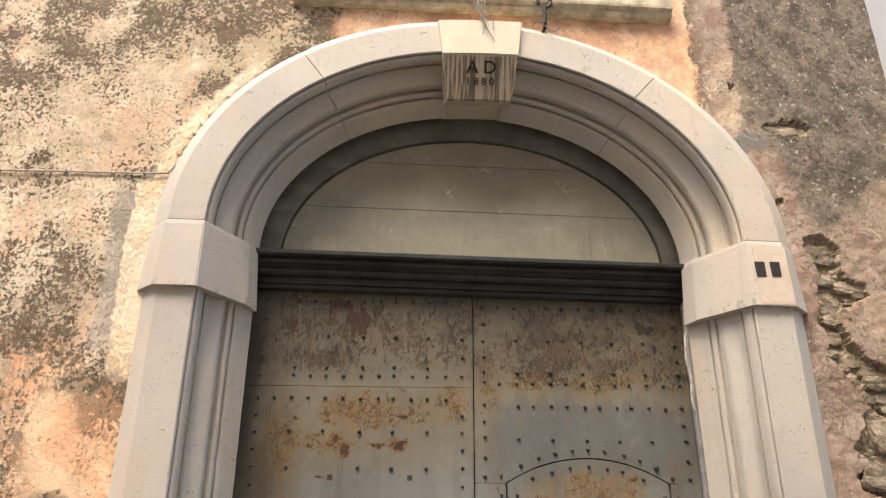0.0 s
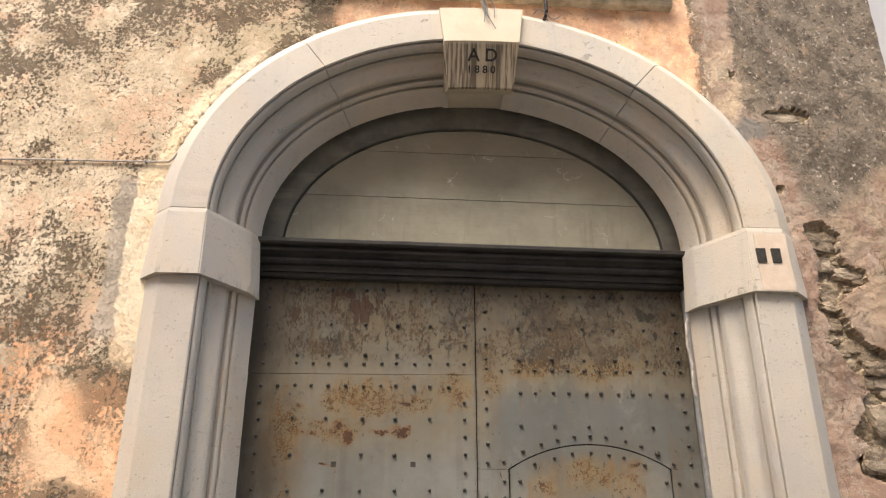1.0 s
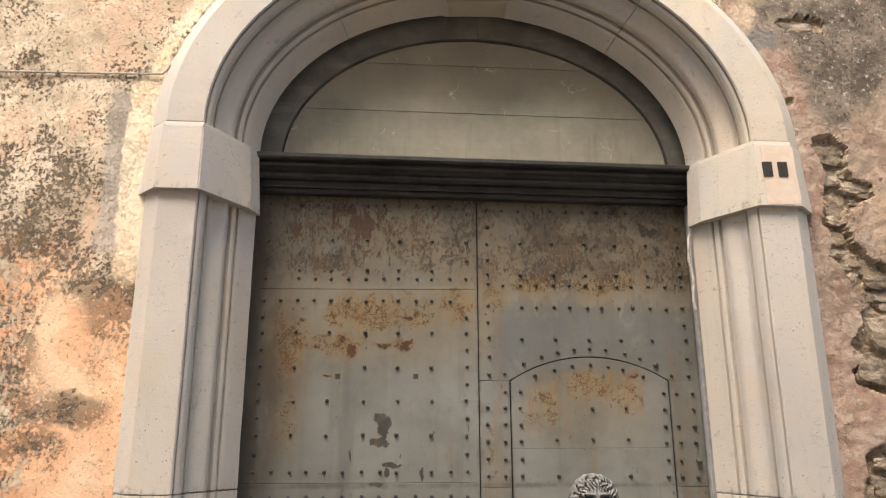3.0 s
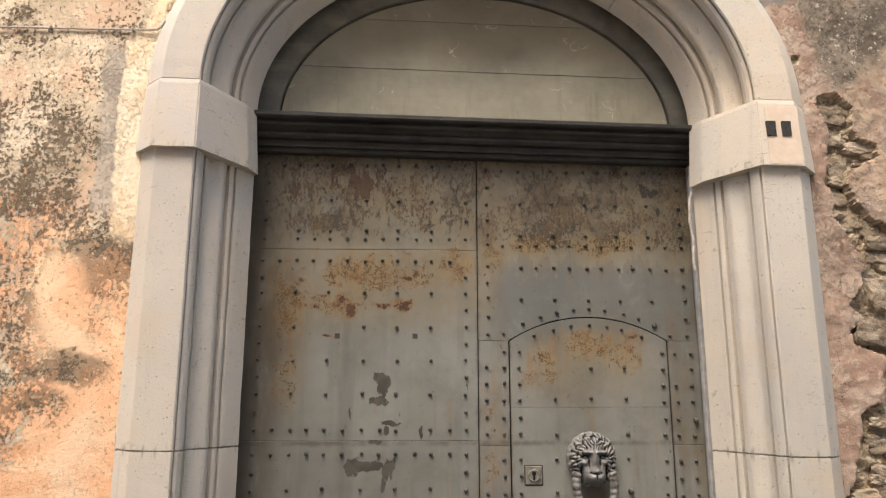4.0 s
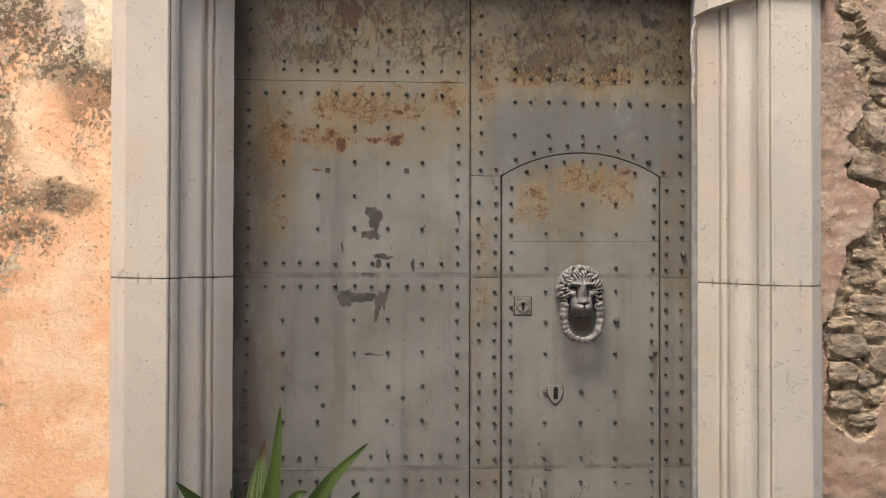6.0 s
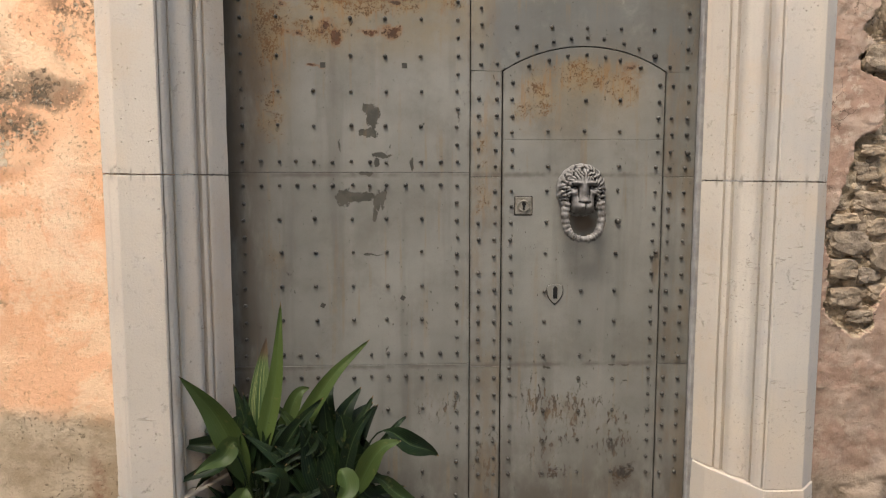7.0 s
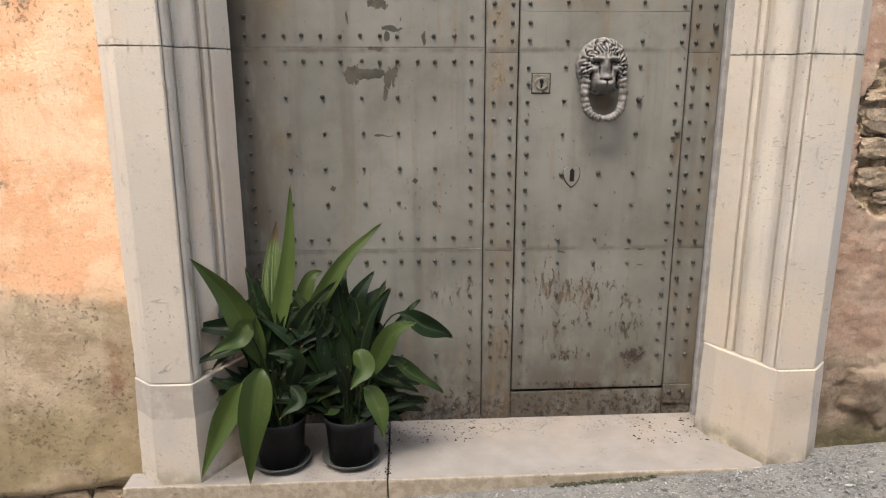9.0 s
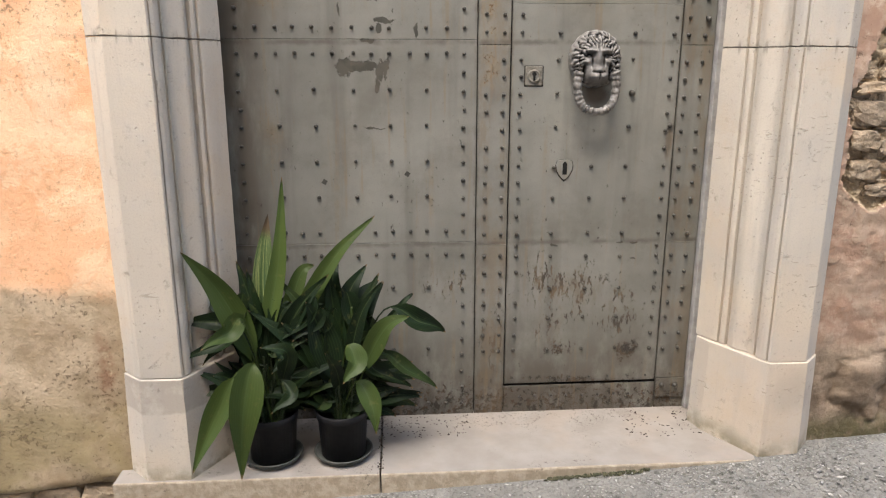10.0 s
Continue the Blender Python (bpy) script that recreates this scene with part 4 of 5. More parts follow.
MOULD += [(0.196, 0.016), (0.198, 0.042), (0.205, 0.042), (0.208, 0.008), (0.220, 0.003), (0.232, 0.006), (0.234, 0.030), (0.240, 0.030), (0.242, 0.003), (0.252, 0.001), (0.265, 0.0), (0.345, 0.0)]


def moulded(worn):
    """Section through the moulded stone; a factor below 1 makes shallower mouldings with weaker shading."""
    p = [(0.99, 0.10), (0.99, -0.112)]
    p += [(1.083 - 0.443 * a + 0.896 * d * worn, -0.435 + 0.896 * a + 0.443 * d * worn) for a, d in MOULD[::-1]]
    return p + [(1.085, -0.435), (1.096, -0.435), (1.216, -0.435), (1.226, -0.435), (1.233, -0.431), (1.306, -0.362), (1.306, 0.10)]


PROFILE = moulded(1.0)


def straight(profile, side, z0, z1, parent, name, label=""):
    rings = []
    n = 2 + int((z1 - z0) / 0.013)
    for k in range(n):
        z = z0 + (z1 - z0) * k / (n - 1)
        ring = []
        for hw, y in profile:
            x = CX + side * hw
            wob = 0.0025 * noise.noise(Vector((x * 3, y * 3, z * 3 + side))) + 0.0014 * noise.noise(Vector((x * 14, y * 14, z * 14)))
            chip = 0.0
            if 1.083 < hw < 1.09:
                chip = 0.010 * max(0.0, noise.noise(Vector((hw * 5, side * 4.0, z * 22))) - 0.33) + 0.0012 * noise.noise(Vector((hw, side, z * 70)))
            ring.append((x + side * wob - side * chip * (0.7 if hw > 1.2 else -0.2), y + wob + chip, sag(x, z)))
        rings.append(ring)
    bm = loft(rings)
    return part(name, local(bm, parent), STONE, parent, label)


def grow(profile, d):
    """Plain splayed outline standing d proud of the moulded shaft."""
    return [(0.99, 0.10), (0.99, -0.112), (0.935 - d, -0.13), (0.957 - d, -0.205 - d * 0.8), (1.083 - d * 0.4, -0.435 - d), (1.231 + d * 0.3, -0.435 - d), (1.306 + d, -0.362 - d * 0.2), (1.306 + d, 0.10)]


def block(side, levels, name, label=""):
    """A plain block through (z, proud) levels."""
    rings = []
    for z, d in levels:
        rings.append([(CX + side * hw, y, sag(CX + side * hw, z)) for hw, y in grow(PROFILE, d)])
    bm = loft(rings)
    bmesh.ops.bevel(bm, geom=[e for e in bm.edges if abs(e.verts[0].co.z - e.verts[1].co.z) > 0.03], offset=0.004, segments=2, affect="EDGES")
    for v in bm.verts:
        v.co += noise.noise_vector(v.co * 9) * 0.0016 + noise.noise_vector(v.co * 31) * 0.0008
    return part(name, local(bm, SURROUND), STONE, SURROUND, label)


for side in (-1, 1):
    base = -0.02 if side < 0 else -0.2
    block(side, [(base, 0.015)] + [(base + (0.390 - base) * k / 6, 0.015 - 0.010 * k / 6) for k in range(1, 7)] + [(0.3935, 0.001)], "plinth")
    # right mouldings made shallower to look evenly lit, though the profile is the same
    shaft = moulded(0.9 if side < 0 else 0.5)
    straight(shaft, side, 0.3975, 1.5515, SURROUND, "jamb_block")
    straight(shaft, side, 1.5545, 2.66, SURROUND, "jamb_block")
    block(side, [(2.640, 0.0), (2.6402, 0.024), (2.90, 0.005), (2.9185, 0.001)], "impost")


def arch_point(hw, y, th):
    d = hw - 1.083
    x = CX + (1.083 + d) * math.cos(th)
    z = SPRING + (0.868 + d) * math.sin(th)
    return x, y, sag(x, z)


def voussoir(a0, a1):
    n = max(8, int((a1 - a0) / 0.8))
    rings = []
    for k in range(n + 1):
        th = radians(a0 + (a1 - a0) * k / n)
        ring = []
        for hw, y in PROFILE:
            q = Vector((hw * 4, y * 4, th * 5))
            wob = 0.003 * noise.noise(q) + 0.0015 * noise.noise(q * 5)
            if 1.083 < hw < 1.09:
                wob += 0.010 * max(0.0, noise.noise(Vector((hw * 5, 1.0, th * 21))) - 0.35)
            ring.append(arch_point(hw + wob * 0.5, y + wob, th))
        rings.append(ring)
    return part("voussoir", local(loft(rings), SURROUND), STONE, SURROUND)


for a0, a1 in ((0.1, 49.5), (49.68, 81.2), (96.8, 127.3), (127.48, 179.9)):
    voussoir(a0, a1)


def keystone():
    """Wedge with an upright head and a sloping, streaked lower face."""
    def wide(z):
        return 0.142 + (z - 3.55) * 0.118

    section = [(-0.462, 3.935), (-0.462, 3.757), (-0.455, 3.752), (-0.36, 3.585), (-0.345, 3.584), (-0.19, 3.662), (0.02, 3.665), (0.02, 3.955), (-0.36, 3.955)]
    rings = []
    for f in (-1, -0.33, 0.33, 1):
        rings.append([(0.012 + f * wide(z), y, z + 0.004 * (1 - f * f)) for y, z in section])
    bm = loft(rings)
    bmesh.ops.bevel(bm, geom=[e for e in bm.edges if e.is_boundary is False and e.calc_face_angle(0) > 0.6], offset=0.003, segments=1, affect="EDGES")
    return part("keystone", local(bm, SURROUND), KEYSTONE, SURROUND, "keystone with dark streaks and painted date")


KEY = keystone()


def lettering(text, size, x, y, z, tilt, parent, name="lettering"):
    cu = bpy.data.curves.new("text", "FONT")
    cu.body, cu.size, cu.align_x, cu.align_y, cu.extrude = text, size, "CENTER", "CENTER", 0.0008
    cu.offset = 0.0011 * size / 0.078
    ob = new("text", cu)
    me = bpy.data.meshes.new_from_object(ob.evaluated_get(bpy.context.evaluated_depsgraph_get()))
    bpy.data.objects.remove(ob)
    bpy.data.curves.remove(cu)
    me.materials.append(LETTER)
    me.transform(Matrix.Translation((x - CX, y + 0.2, z)) @ Euler((radians(90 + tilt), 0, 0)).to_matrix().to_4x4())
    made = new(name, me)
    made.parent = parent
    return made


def slope_y(z):
    return -0.455 + (3.752 - z) * 0.569


lettering("A D", 0.078, 0.018, slope_y(3.705) - 0.003, 3.705, 29.6, KEY)
lettering("1 8 8 0", 0.045, 0.012, slope_y(3.652) - 0.003, 3.652, 29.6, KEY)

# painted sign on the impost
sign = tagged(link("sign_panel", prism([(1.088, 2.645), (1.216, 2.645), (1.224, 2.89), (1.094, 2.89)], -0.4600, -0.43), TILE),
              "pale terracotta sign painted on the stone impost", "sign")
for v in sign.data.vertices:
    f = max(0, (v.co.z - 2.65) / 0.25)
    v.co.y += f * 0.017
    v.co.z = sag(v.co.x, v.co.z)
for x in (1.108, 1.168):
    bm = prism([(x - 0.018, 2.756), (x + 0.018, 2.756), (x + 0.018, 2.816), (x - 0.018, 2.816)], -0.4565, -0.43)
    bmesh.ops.translate(bm, verts=bm.verts, vec=(0, 0.0, -0.018))
    part("bar", bm, LETTER, sign, "dark painted bar")

# ---- threshold ----
for x0, x1, lab in ((-1.372, -0.4025, "worn limestone threshold slab under two potted plants"), (-0.3975, 1.16, "worn pale limestone threshold slab before the door")):
    bm = box(x0, x1, -0.466, 0.1, -0.32, 0.0, 0.006, 2)
    roughen(bm, 0.0025, 7, 3)
    tagged(link("threshold", bm, THRESHOLD), lab, "threshold", kind="structure")

# ---- lintel and tympanum ----
def lintel():
    prof = [(0.06, 2.775), (-0.040, 2.775), (-0.046, 2.780), (-0.046, 2.794), (-0.062, 2.796), (-0.064, 2.806), (-0.052, 2.809), (-0.056, 2.824), (-0.082, 2.828), (-0.090, 2.838), (-0.090, 2.850), (-0.080, 2.853), (-0.096, 2.866),
            (-0.116, 2.874), (-0.118, 2.884), (-0.106, 2.887), (-0.110, 2.894), (-0.142, 2.897), (-0.150, 2.904), (-0.150, 2.918), (-0.142, 2.924), (0.06, 2.927)]
    rings = []
    for k in range(13):
        x = CX - 0.958 + 1.916 * k / 12
        rings.append([(x, y, sag(x, z)) for y, z in prof])
    ob = link("door_lintel", loft(rings), LINTEL)
    return tagged(ob, "dark grey moulded wooden transom over the door leaves", "lintel", kind="structure")


lintel()


def oval(a, b, th):
    x = CX + (0.012 if a < 0.9 else 0.0) + a * math.cos(th)
    return x, sag(x, SPRING + b * math.sin(th))


TYMPANUM = thing("tympanum", (CX, -0.05, SPRING), "olive-grey boarded half-round panel over the door", "panel")
BOARDS = ((2.90, 3.176), (3.178, 3.415), (3.417, 3.545))
for z0, z1 in BOARDS:
    pts = []
    for k in range(13):
        z = z0 + (z1 - z0) * k / 12
        hw = 0.857 * math.sqrt(max(0.0, 1 - (max(0.0, z - SPRING) / 0.625) ** 2))
        pts.append((hw, z))
    pts = [p for i, p in enumerate(pts) if i == 0 or p[0] > 0.001 or pts[i - 1][0] > 0.001]
    outline = [(CX + 0.012 + h, sag(h, z)) for h, z in pts] + [(CX + 0.012 - h, sag(-h, z)) for h, z in pts[::-1] if h > 0.001]
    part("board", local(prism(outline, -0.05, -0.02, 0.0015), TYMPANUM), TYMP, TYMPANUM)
part("backing", local(prism([(x, z) for x, z in (oval(0.93, 0.72, radians(180 * k / 30)) for k in range(31))], -0.019, 0.0), TYMPANUM), DARK, TYMPANUM)
for a0, a1 in ((1.5, 48.2), (48.3, 88.7), (88.8, 131.2), (131.3, 178.5)):
    n = 18
    rings = []
    for k in range(n + 1):
        th = radians(a0 + (a1 - a0) * k / n)
        ring = []
        for a, b, y in ((0.965, 0.755, -0.02), (0.965, 0.755, -0.068), (0.872, 0.640, -0.064), (0.866, 0.634, -0.060), (0.862, 0.630, -0.02)):
            x, z = oval(a, b, th)
            ring.append((x, y, z))
        rings.append(ring)
    part("frame_segment", local(loft(rings), TYMPANUM), RING, TYMPANUM, "dark painted curved frame piece")

# ---- door leaves ----
DOOR_TOP = 2.80


def dome():
    me = bpy.data.meshes.new("rivet")
    bm = bmesh.new()
    rings = []
    for r, y in ((0.0082, 0.0), (0.0082, -0.004), (0.0068, -0.0084), (0.0033, -0.0108)):
        rings.append([bm.verts.new((r * math.cos(a), y, r * math.sin(a))) for a in (2 * math.pi * k / 8 for k in range(8))])
    for a, b in zip(rings, rings[1:]):
        for i in range(8):
            j = (i + 1) % 8
            bm.faces.new((a[i], b[i], b[j], a[j]))
    bm.faces.new(rings[-1])
    bmesh.ops.recalc_face_normals(bm, faces=bm.faces)
    bm.to_mesh(me)
    bm.free()
    for p in me.polygons:
        p.use_smooth = True
    me.materials.append(RIVET)
    return me


RIVET_MESH = dome()
dice = random.Random(7)


def rivet(parent, x, z, y=-0.004, size=1.0):
    if dice.random() < 0.02:
        return
    ob = new("rivet", RIVET_MESH)
    ob.parent = parent
    j = 0.0025
    ob.location = Vector((x + dice.uniform(-j, j), y, z + dice.uniform(-j, j))) - Vector(parent.location)
    s = size * dice.uniform(0.85, 1.08)
    ob.scale = (s, s, s)
    ob.rotation_euler = (0, dice.uniform(0, 6), 0)


def plate(parent, pts, y0=-0.004, name="sheet"):
    return part(name, local(prism(pts, y0, 0.01, 0.0012), parent), DOOR, parent)


def rect(x0, x1, z0, z1):
    return [(x0, z0), (x1, z0), (x1, z1), (x0, z1)]


def steps(a, b, d):
    n = max(1, round(abs(b - a) / d))
    return [a + (b - a) * i / n for i in range(n + 1)]


def core(parent, pts):
    return part("core", local(prism(pts, 0.0105, 0.05), parent), DARK, parent)


LEFT = thing("door_leaf", (-0.48, 0, 0), "closed grey-green iron-clad door leaf with rivets, rust blooms and peeled paint", "door", "door leaves")
core(LEFT, rect(-0.986, -0.003, 0.0, DOOR_TOP))
SEAMS = (-0.005, 0.775, 1.575, 2.37, DOOR_TOP)
for z0, z1 in zip(SEAMS, SEAMS[1:]):
    plate(LEFT, rect(-0.986, -0.002, z0 + 0.0007, z1 - 0.0007))
LEFT_COLS = (-0.910, -0.842, -0.772, -0.702, -0.632, -0.557, -0.480, -0.408, -0.341, -0.265, -0.198, -0.120, -0.050)
for z in (0.055, 0.725, 0.823, 1.523, 1.618, 2.320, 2.417, 2.748):
    for x in LEFT_COLS[1:-1]:
        rivet(LEFT, x, z)
for z in (0.20, 0.31, 0.445, 0.584, 0.970, 1.111, 1.251, 1.388, 1.762, 1.898, 2.037, 2.184, 2.453, 2.587):
    for x in LEFT_COLS[2:-1:2]:
        rivet(LEFT, x, z)
for z0, z1, n in ((0.055, 0.723, 9), (0.821, 1.521, 10), (1.619, 2.320, 10), (2.417, 2.75, 4)):
    for i in range(n + 1):
        z = z0 + (z1 - z0) * i / n
        rivet(LEFT, -0.053 + 0.004 * (z > 1.9), z)
        rivet(LEFT, -0.921 + 0.006 * (z - 0.8), z)

# wicket outline: arch struck between its shoulders
WX0, WX1, WZ0, WSH, WTOP = 0.131, 0.804, 0.126, 1.982, 2.082


def arc_z(x, off=0.0):
    h = WTOP - WSH
    half = (WX1 - WX0) / 2
    r = (half * half + h * h) / (2 * h)
    mid = (WX0 + WX1) / 2
    return WTOP - r + math.sqrt(max(0.0, (r + off) ** 2 - (x - mid) ** 2))


RIGHT = thing("door_leaf", (0.48, 0, 0), "closed grey iron-clad door leaf framing a small wicket door", "door", "door leaves")
core(RIGHT, rect(0.003, 0.938, 0.0, DOOR_TOP))
GAP = 0.0028
arch = [(x, arc_z(x) + GAP) for x in steps(WX0 - GAP, WX1 + GAP, 0.03)]
plate(RIGHT, [(0.002, 1.9835), (WX0 - GAP, 1.9835)] + arch + [(WX1 + GAP, 1.9835), (0.937, 1.9795), (0.937, DOOR_TOP), (0.002, DOOR_TOP)])
for x0, x1 in ((0.002, WX0 - GAP), (WX1 + GAP, 0.937)):
    lo = -0.005 if x0 < 0.1 else 0.142
    for z0, z1 in ((lo, 0.762), (0.762, 1.556), (1.556, 1.982)):
        plate(RIGHT, rect(x0, x1, z0 + 0.0008, z1 - 0.0008))
plate(RIGHT, rect(WX0, 0.805, -0.005, WZ0 - 0.005), -0.002, "bottom_rail")
plate(RIGHT, rect(0.808, 0.937, 0.052, 0.140), -0.009, "corner_patch")
plate(RIGHT, rect(0.808, 0.937, -0.005, 0.05), -0.002, "bottom_rail")
RIGHT_COLS = (0.046, 0.112, 0.188, 0.256, 0.330, 0.398, 0.473, 0.538, 0.611, 0.673, 0.749, 0.822, 0.892)
for z in (2.297, 2.393, 2.730):
    for x in RIGHT_COLS[1:-1]:
        rivet(RIGHT, x, z - 0.008 * x)
for z in (2.158, 2.440, 2.580):
    for x in RIGHT_COLS[2:-1:2]:
        rivet(RIGHT, x, z - 0.005 * x)
for x in (0.191, 0.266, 0.337, 0.411, 0.475, 0.545, 0.622, 0.691):
    rivet(RIGHT, x, arc_z(x, 0.034))
for z in (2.010, 2.082, 2.165, 2.229, 2.300, 2.398, 2.441, 2.504, 2.576, 2.656, 2.733):
    rivet(RIGHT, 0.044, z)
    rivet(RIGHT, 0.893, z - 0.008)
rivet(RIGHT, 0.109, 2.010)
rivet(RIGHT, 0.820, 2.002)
rivet(RIGHT, 0.753, 2.048, size=1.5)
STRIP_ROWS = (0.292, 0.362, 0.434, 0.502, 0.569, 0.638, 0.711, 0.805, 0.881, 0.953, 1.018, 1.087, 1.159, 1.230, 1.298, 1.366, 1.434, 1.501, 1.600, 1.668, 1.736, 1.804, 1.871, 1.938)
for x in (0.036, 0.102, 0.830, 0.895):
    for z in STRIP_ROWS:
        lean = 0.008 * max(0.0, z - 1.3) if 0.05 < x else 0.0
        rivet(RIGHT, x + lean, z - 0.008 * (x > 0.5))
for x in steps(0.2, 0.76, 0.07):
    rivet(RIGHT, x, 0.072, -0.002, 0.8)
for x, z in ((0.835, 0.11), (0.895, 0.108), (0.905, 1.655)):
    rivet(RIGHT, x, z, -0.009, 1.35)

WICKET = thing("wicket_door", (0.467, 0, 0.126), "closed arched wicket door of riveted grey sheet iron", "door")
arch_in = [(x, arc_z(x) - GAP) for x in steps(WX1 - GAP, WX0 + GAP, 0.03)]
plate(WICKET, rect(WX0 + GAP, WX1 - GAP, WZ0 + 0.009, 1.7076))
plate(WICKET, [(WX0 + GAP, 1.7084), (WX1 - GAP, 1.7084)] + arch_in)
for z in STRIP_ROWS + (0.752,):
    rivet(WICKET, 0.170 if z < 1.4 else 0.172, z)
    rivet(WICKET, 0.767 + 0.02 * max(0.0, z - 1.2), z - 0.006)
for z in (0.291, 0.435, 0.565, 0.704, 0.806, 0.952, 1.081, 1.240, 1.374, 1.501, 1.600, 1.744, 1.870):
    for x in (0.316, 0.467, 0.613):
        if abs(x - 0.47) < 0.05 and 1.2 < z < 1.65:
            continue
        rivet(WICKET, x + 0.008 * max(0.0, z - 1.2), z)
for x in (0.240, 0.319, 0.395, 0.473, 0.549, 0.613, 0.699):
    rivet(WICKET, x, arc_z(x, -0.034))
for x in steps(0.165, 0.76, 0.085):
    rivet(WICKET, x, 0.158, -0.004, 0.7)
for x, z in ((0.615, 1.372), (0.782, 1.242)):
    rivet(WICKET, x, z, -0.004, 1.5)

# lozenges of bare primer
def diamond(parent, x, z, r, turn):
    pts = [(x + r * math.cos(turn + k * math.pi / 2), z + r * math.sin(turn + k * math.pi / 2)) for k in range(4)]
    part("flaked_patch", local(prism(pts, -0.0046, -0.001), parent), PATCH, parent, "dark bare patch of flaked paint")


diamond(LEFT, -0.590, 2.0, 0.015, radians(45))
diamond(LEFT, -0.265, 2.0, 0.015, radians(45))
diamond(LEFT, -0.606, 1.03, 0.013, radians(15))
diamond(LEFT, -0.277, 1.058, 0.013, radians(10))
# side frame strip
for x0, x1 in ((0.941, 0.972),):
    bm = box(x0, x1, -0.03, 0.06, 0.0, 2.78, 0.003)
    for v in bm.verts:
        v.co.y += 0.0
    tagged(link("door_frame", bm, STRIP), "narrow pale grey metal door frame beside the stone", "door frame", kind="structure")

# lock plate with a round keyhole
def lock():
    bm = box(0.187, 0.256, -0.0085, -0.003, 1.402, 1.475, 0.0025)
    part("lock_rim", local(box(0.1835, 0.2595, -0.006, -0.003, 1.3985, 1.4785, 0.001), WICKET), IRON, WICKET, "dark rim of the lock plate")
    plate_ob = part("lock_plate", local(bm, WICKET), BRASS, WICKET, "square dull metal lock plate")
    inner = lathe([(0.026, 0.0), (0.026, 0.004), (0.021, 0.006), (0.017, 0.004)], (0, 0, 0), 20)
    bmesh.ops.rotate(inner, verts=inner.verts, matrix=Matrix.Rotation(radians(90), 3, "X"))
    bmesh.ops.translate(inner, verts=inner.verts, vec=(0.222, -0.0085, 1.438))
    part("rosette", local(inner, WICKET), BRASS, plate_ob)
    hole = prism([(0.2185, 1.420), (0.2255, 1.420)] + [(0.222 + 0.0085 * math.cos(a), 1.446 + 0.0085 * math.sin(a)) for a in (radians(-60 + 300 * k / 14) for k in range(15))], -0.0155, -0.009)
    part("keyhole", local(hole, WICKET), DARK, plate_ob)
    half = ((0.0, 0.034), (0.014, 0.035), (0.029, 0.031), (0.034, 0.012), (0.031, -0.008), (0.021, -0.027), (0.009, -0.040), (0.0, -0.047))
    pts = [(0.358 + u, 1.075 + v) for u, v in half] + [(0.358 - u, 1.075 + v) for u, v in half[-2:0:-1]]
    part("escutcheon_rim", local(prism([(0.358 + (x - 0.358) * 1.08, 1.073 + (z - 1.075) * 1.08) for x, z in pts], -0.0060, -0.003, 0.001), WICKET), IRON, WICKET, "dark metal rim round the escutcheon")
    esc = part("escutcheon", local(prism(pts, -0.0095, -0.003, 0.002), WICKET), DOOR, WICKET, "shield-shaped escutcheon painted over")
    slot = prism([(0.350, 1.050), (0.368, 1.050), (0.3685, 1.094), (0.359, 1.104), (0.350, 1.094)], -0.0105, -0.005)
    part("keyhole", local(slot, WICKET), DARK, esc)


lock()


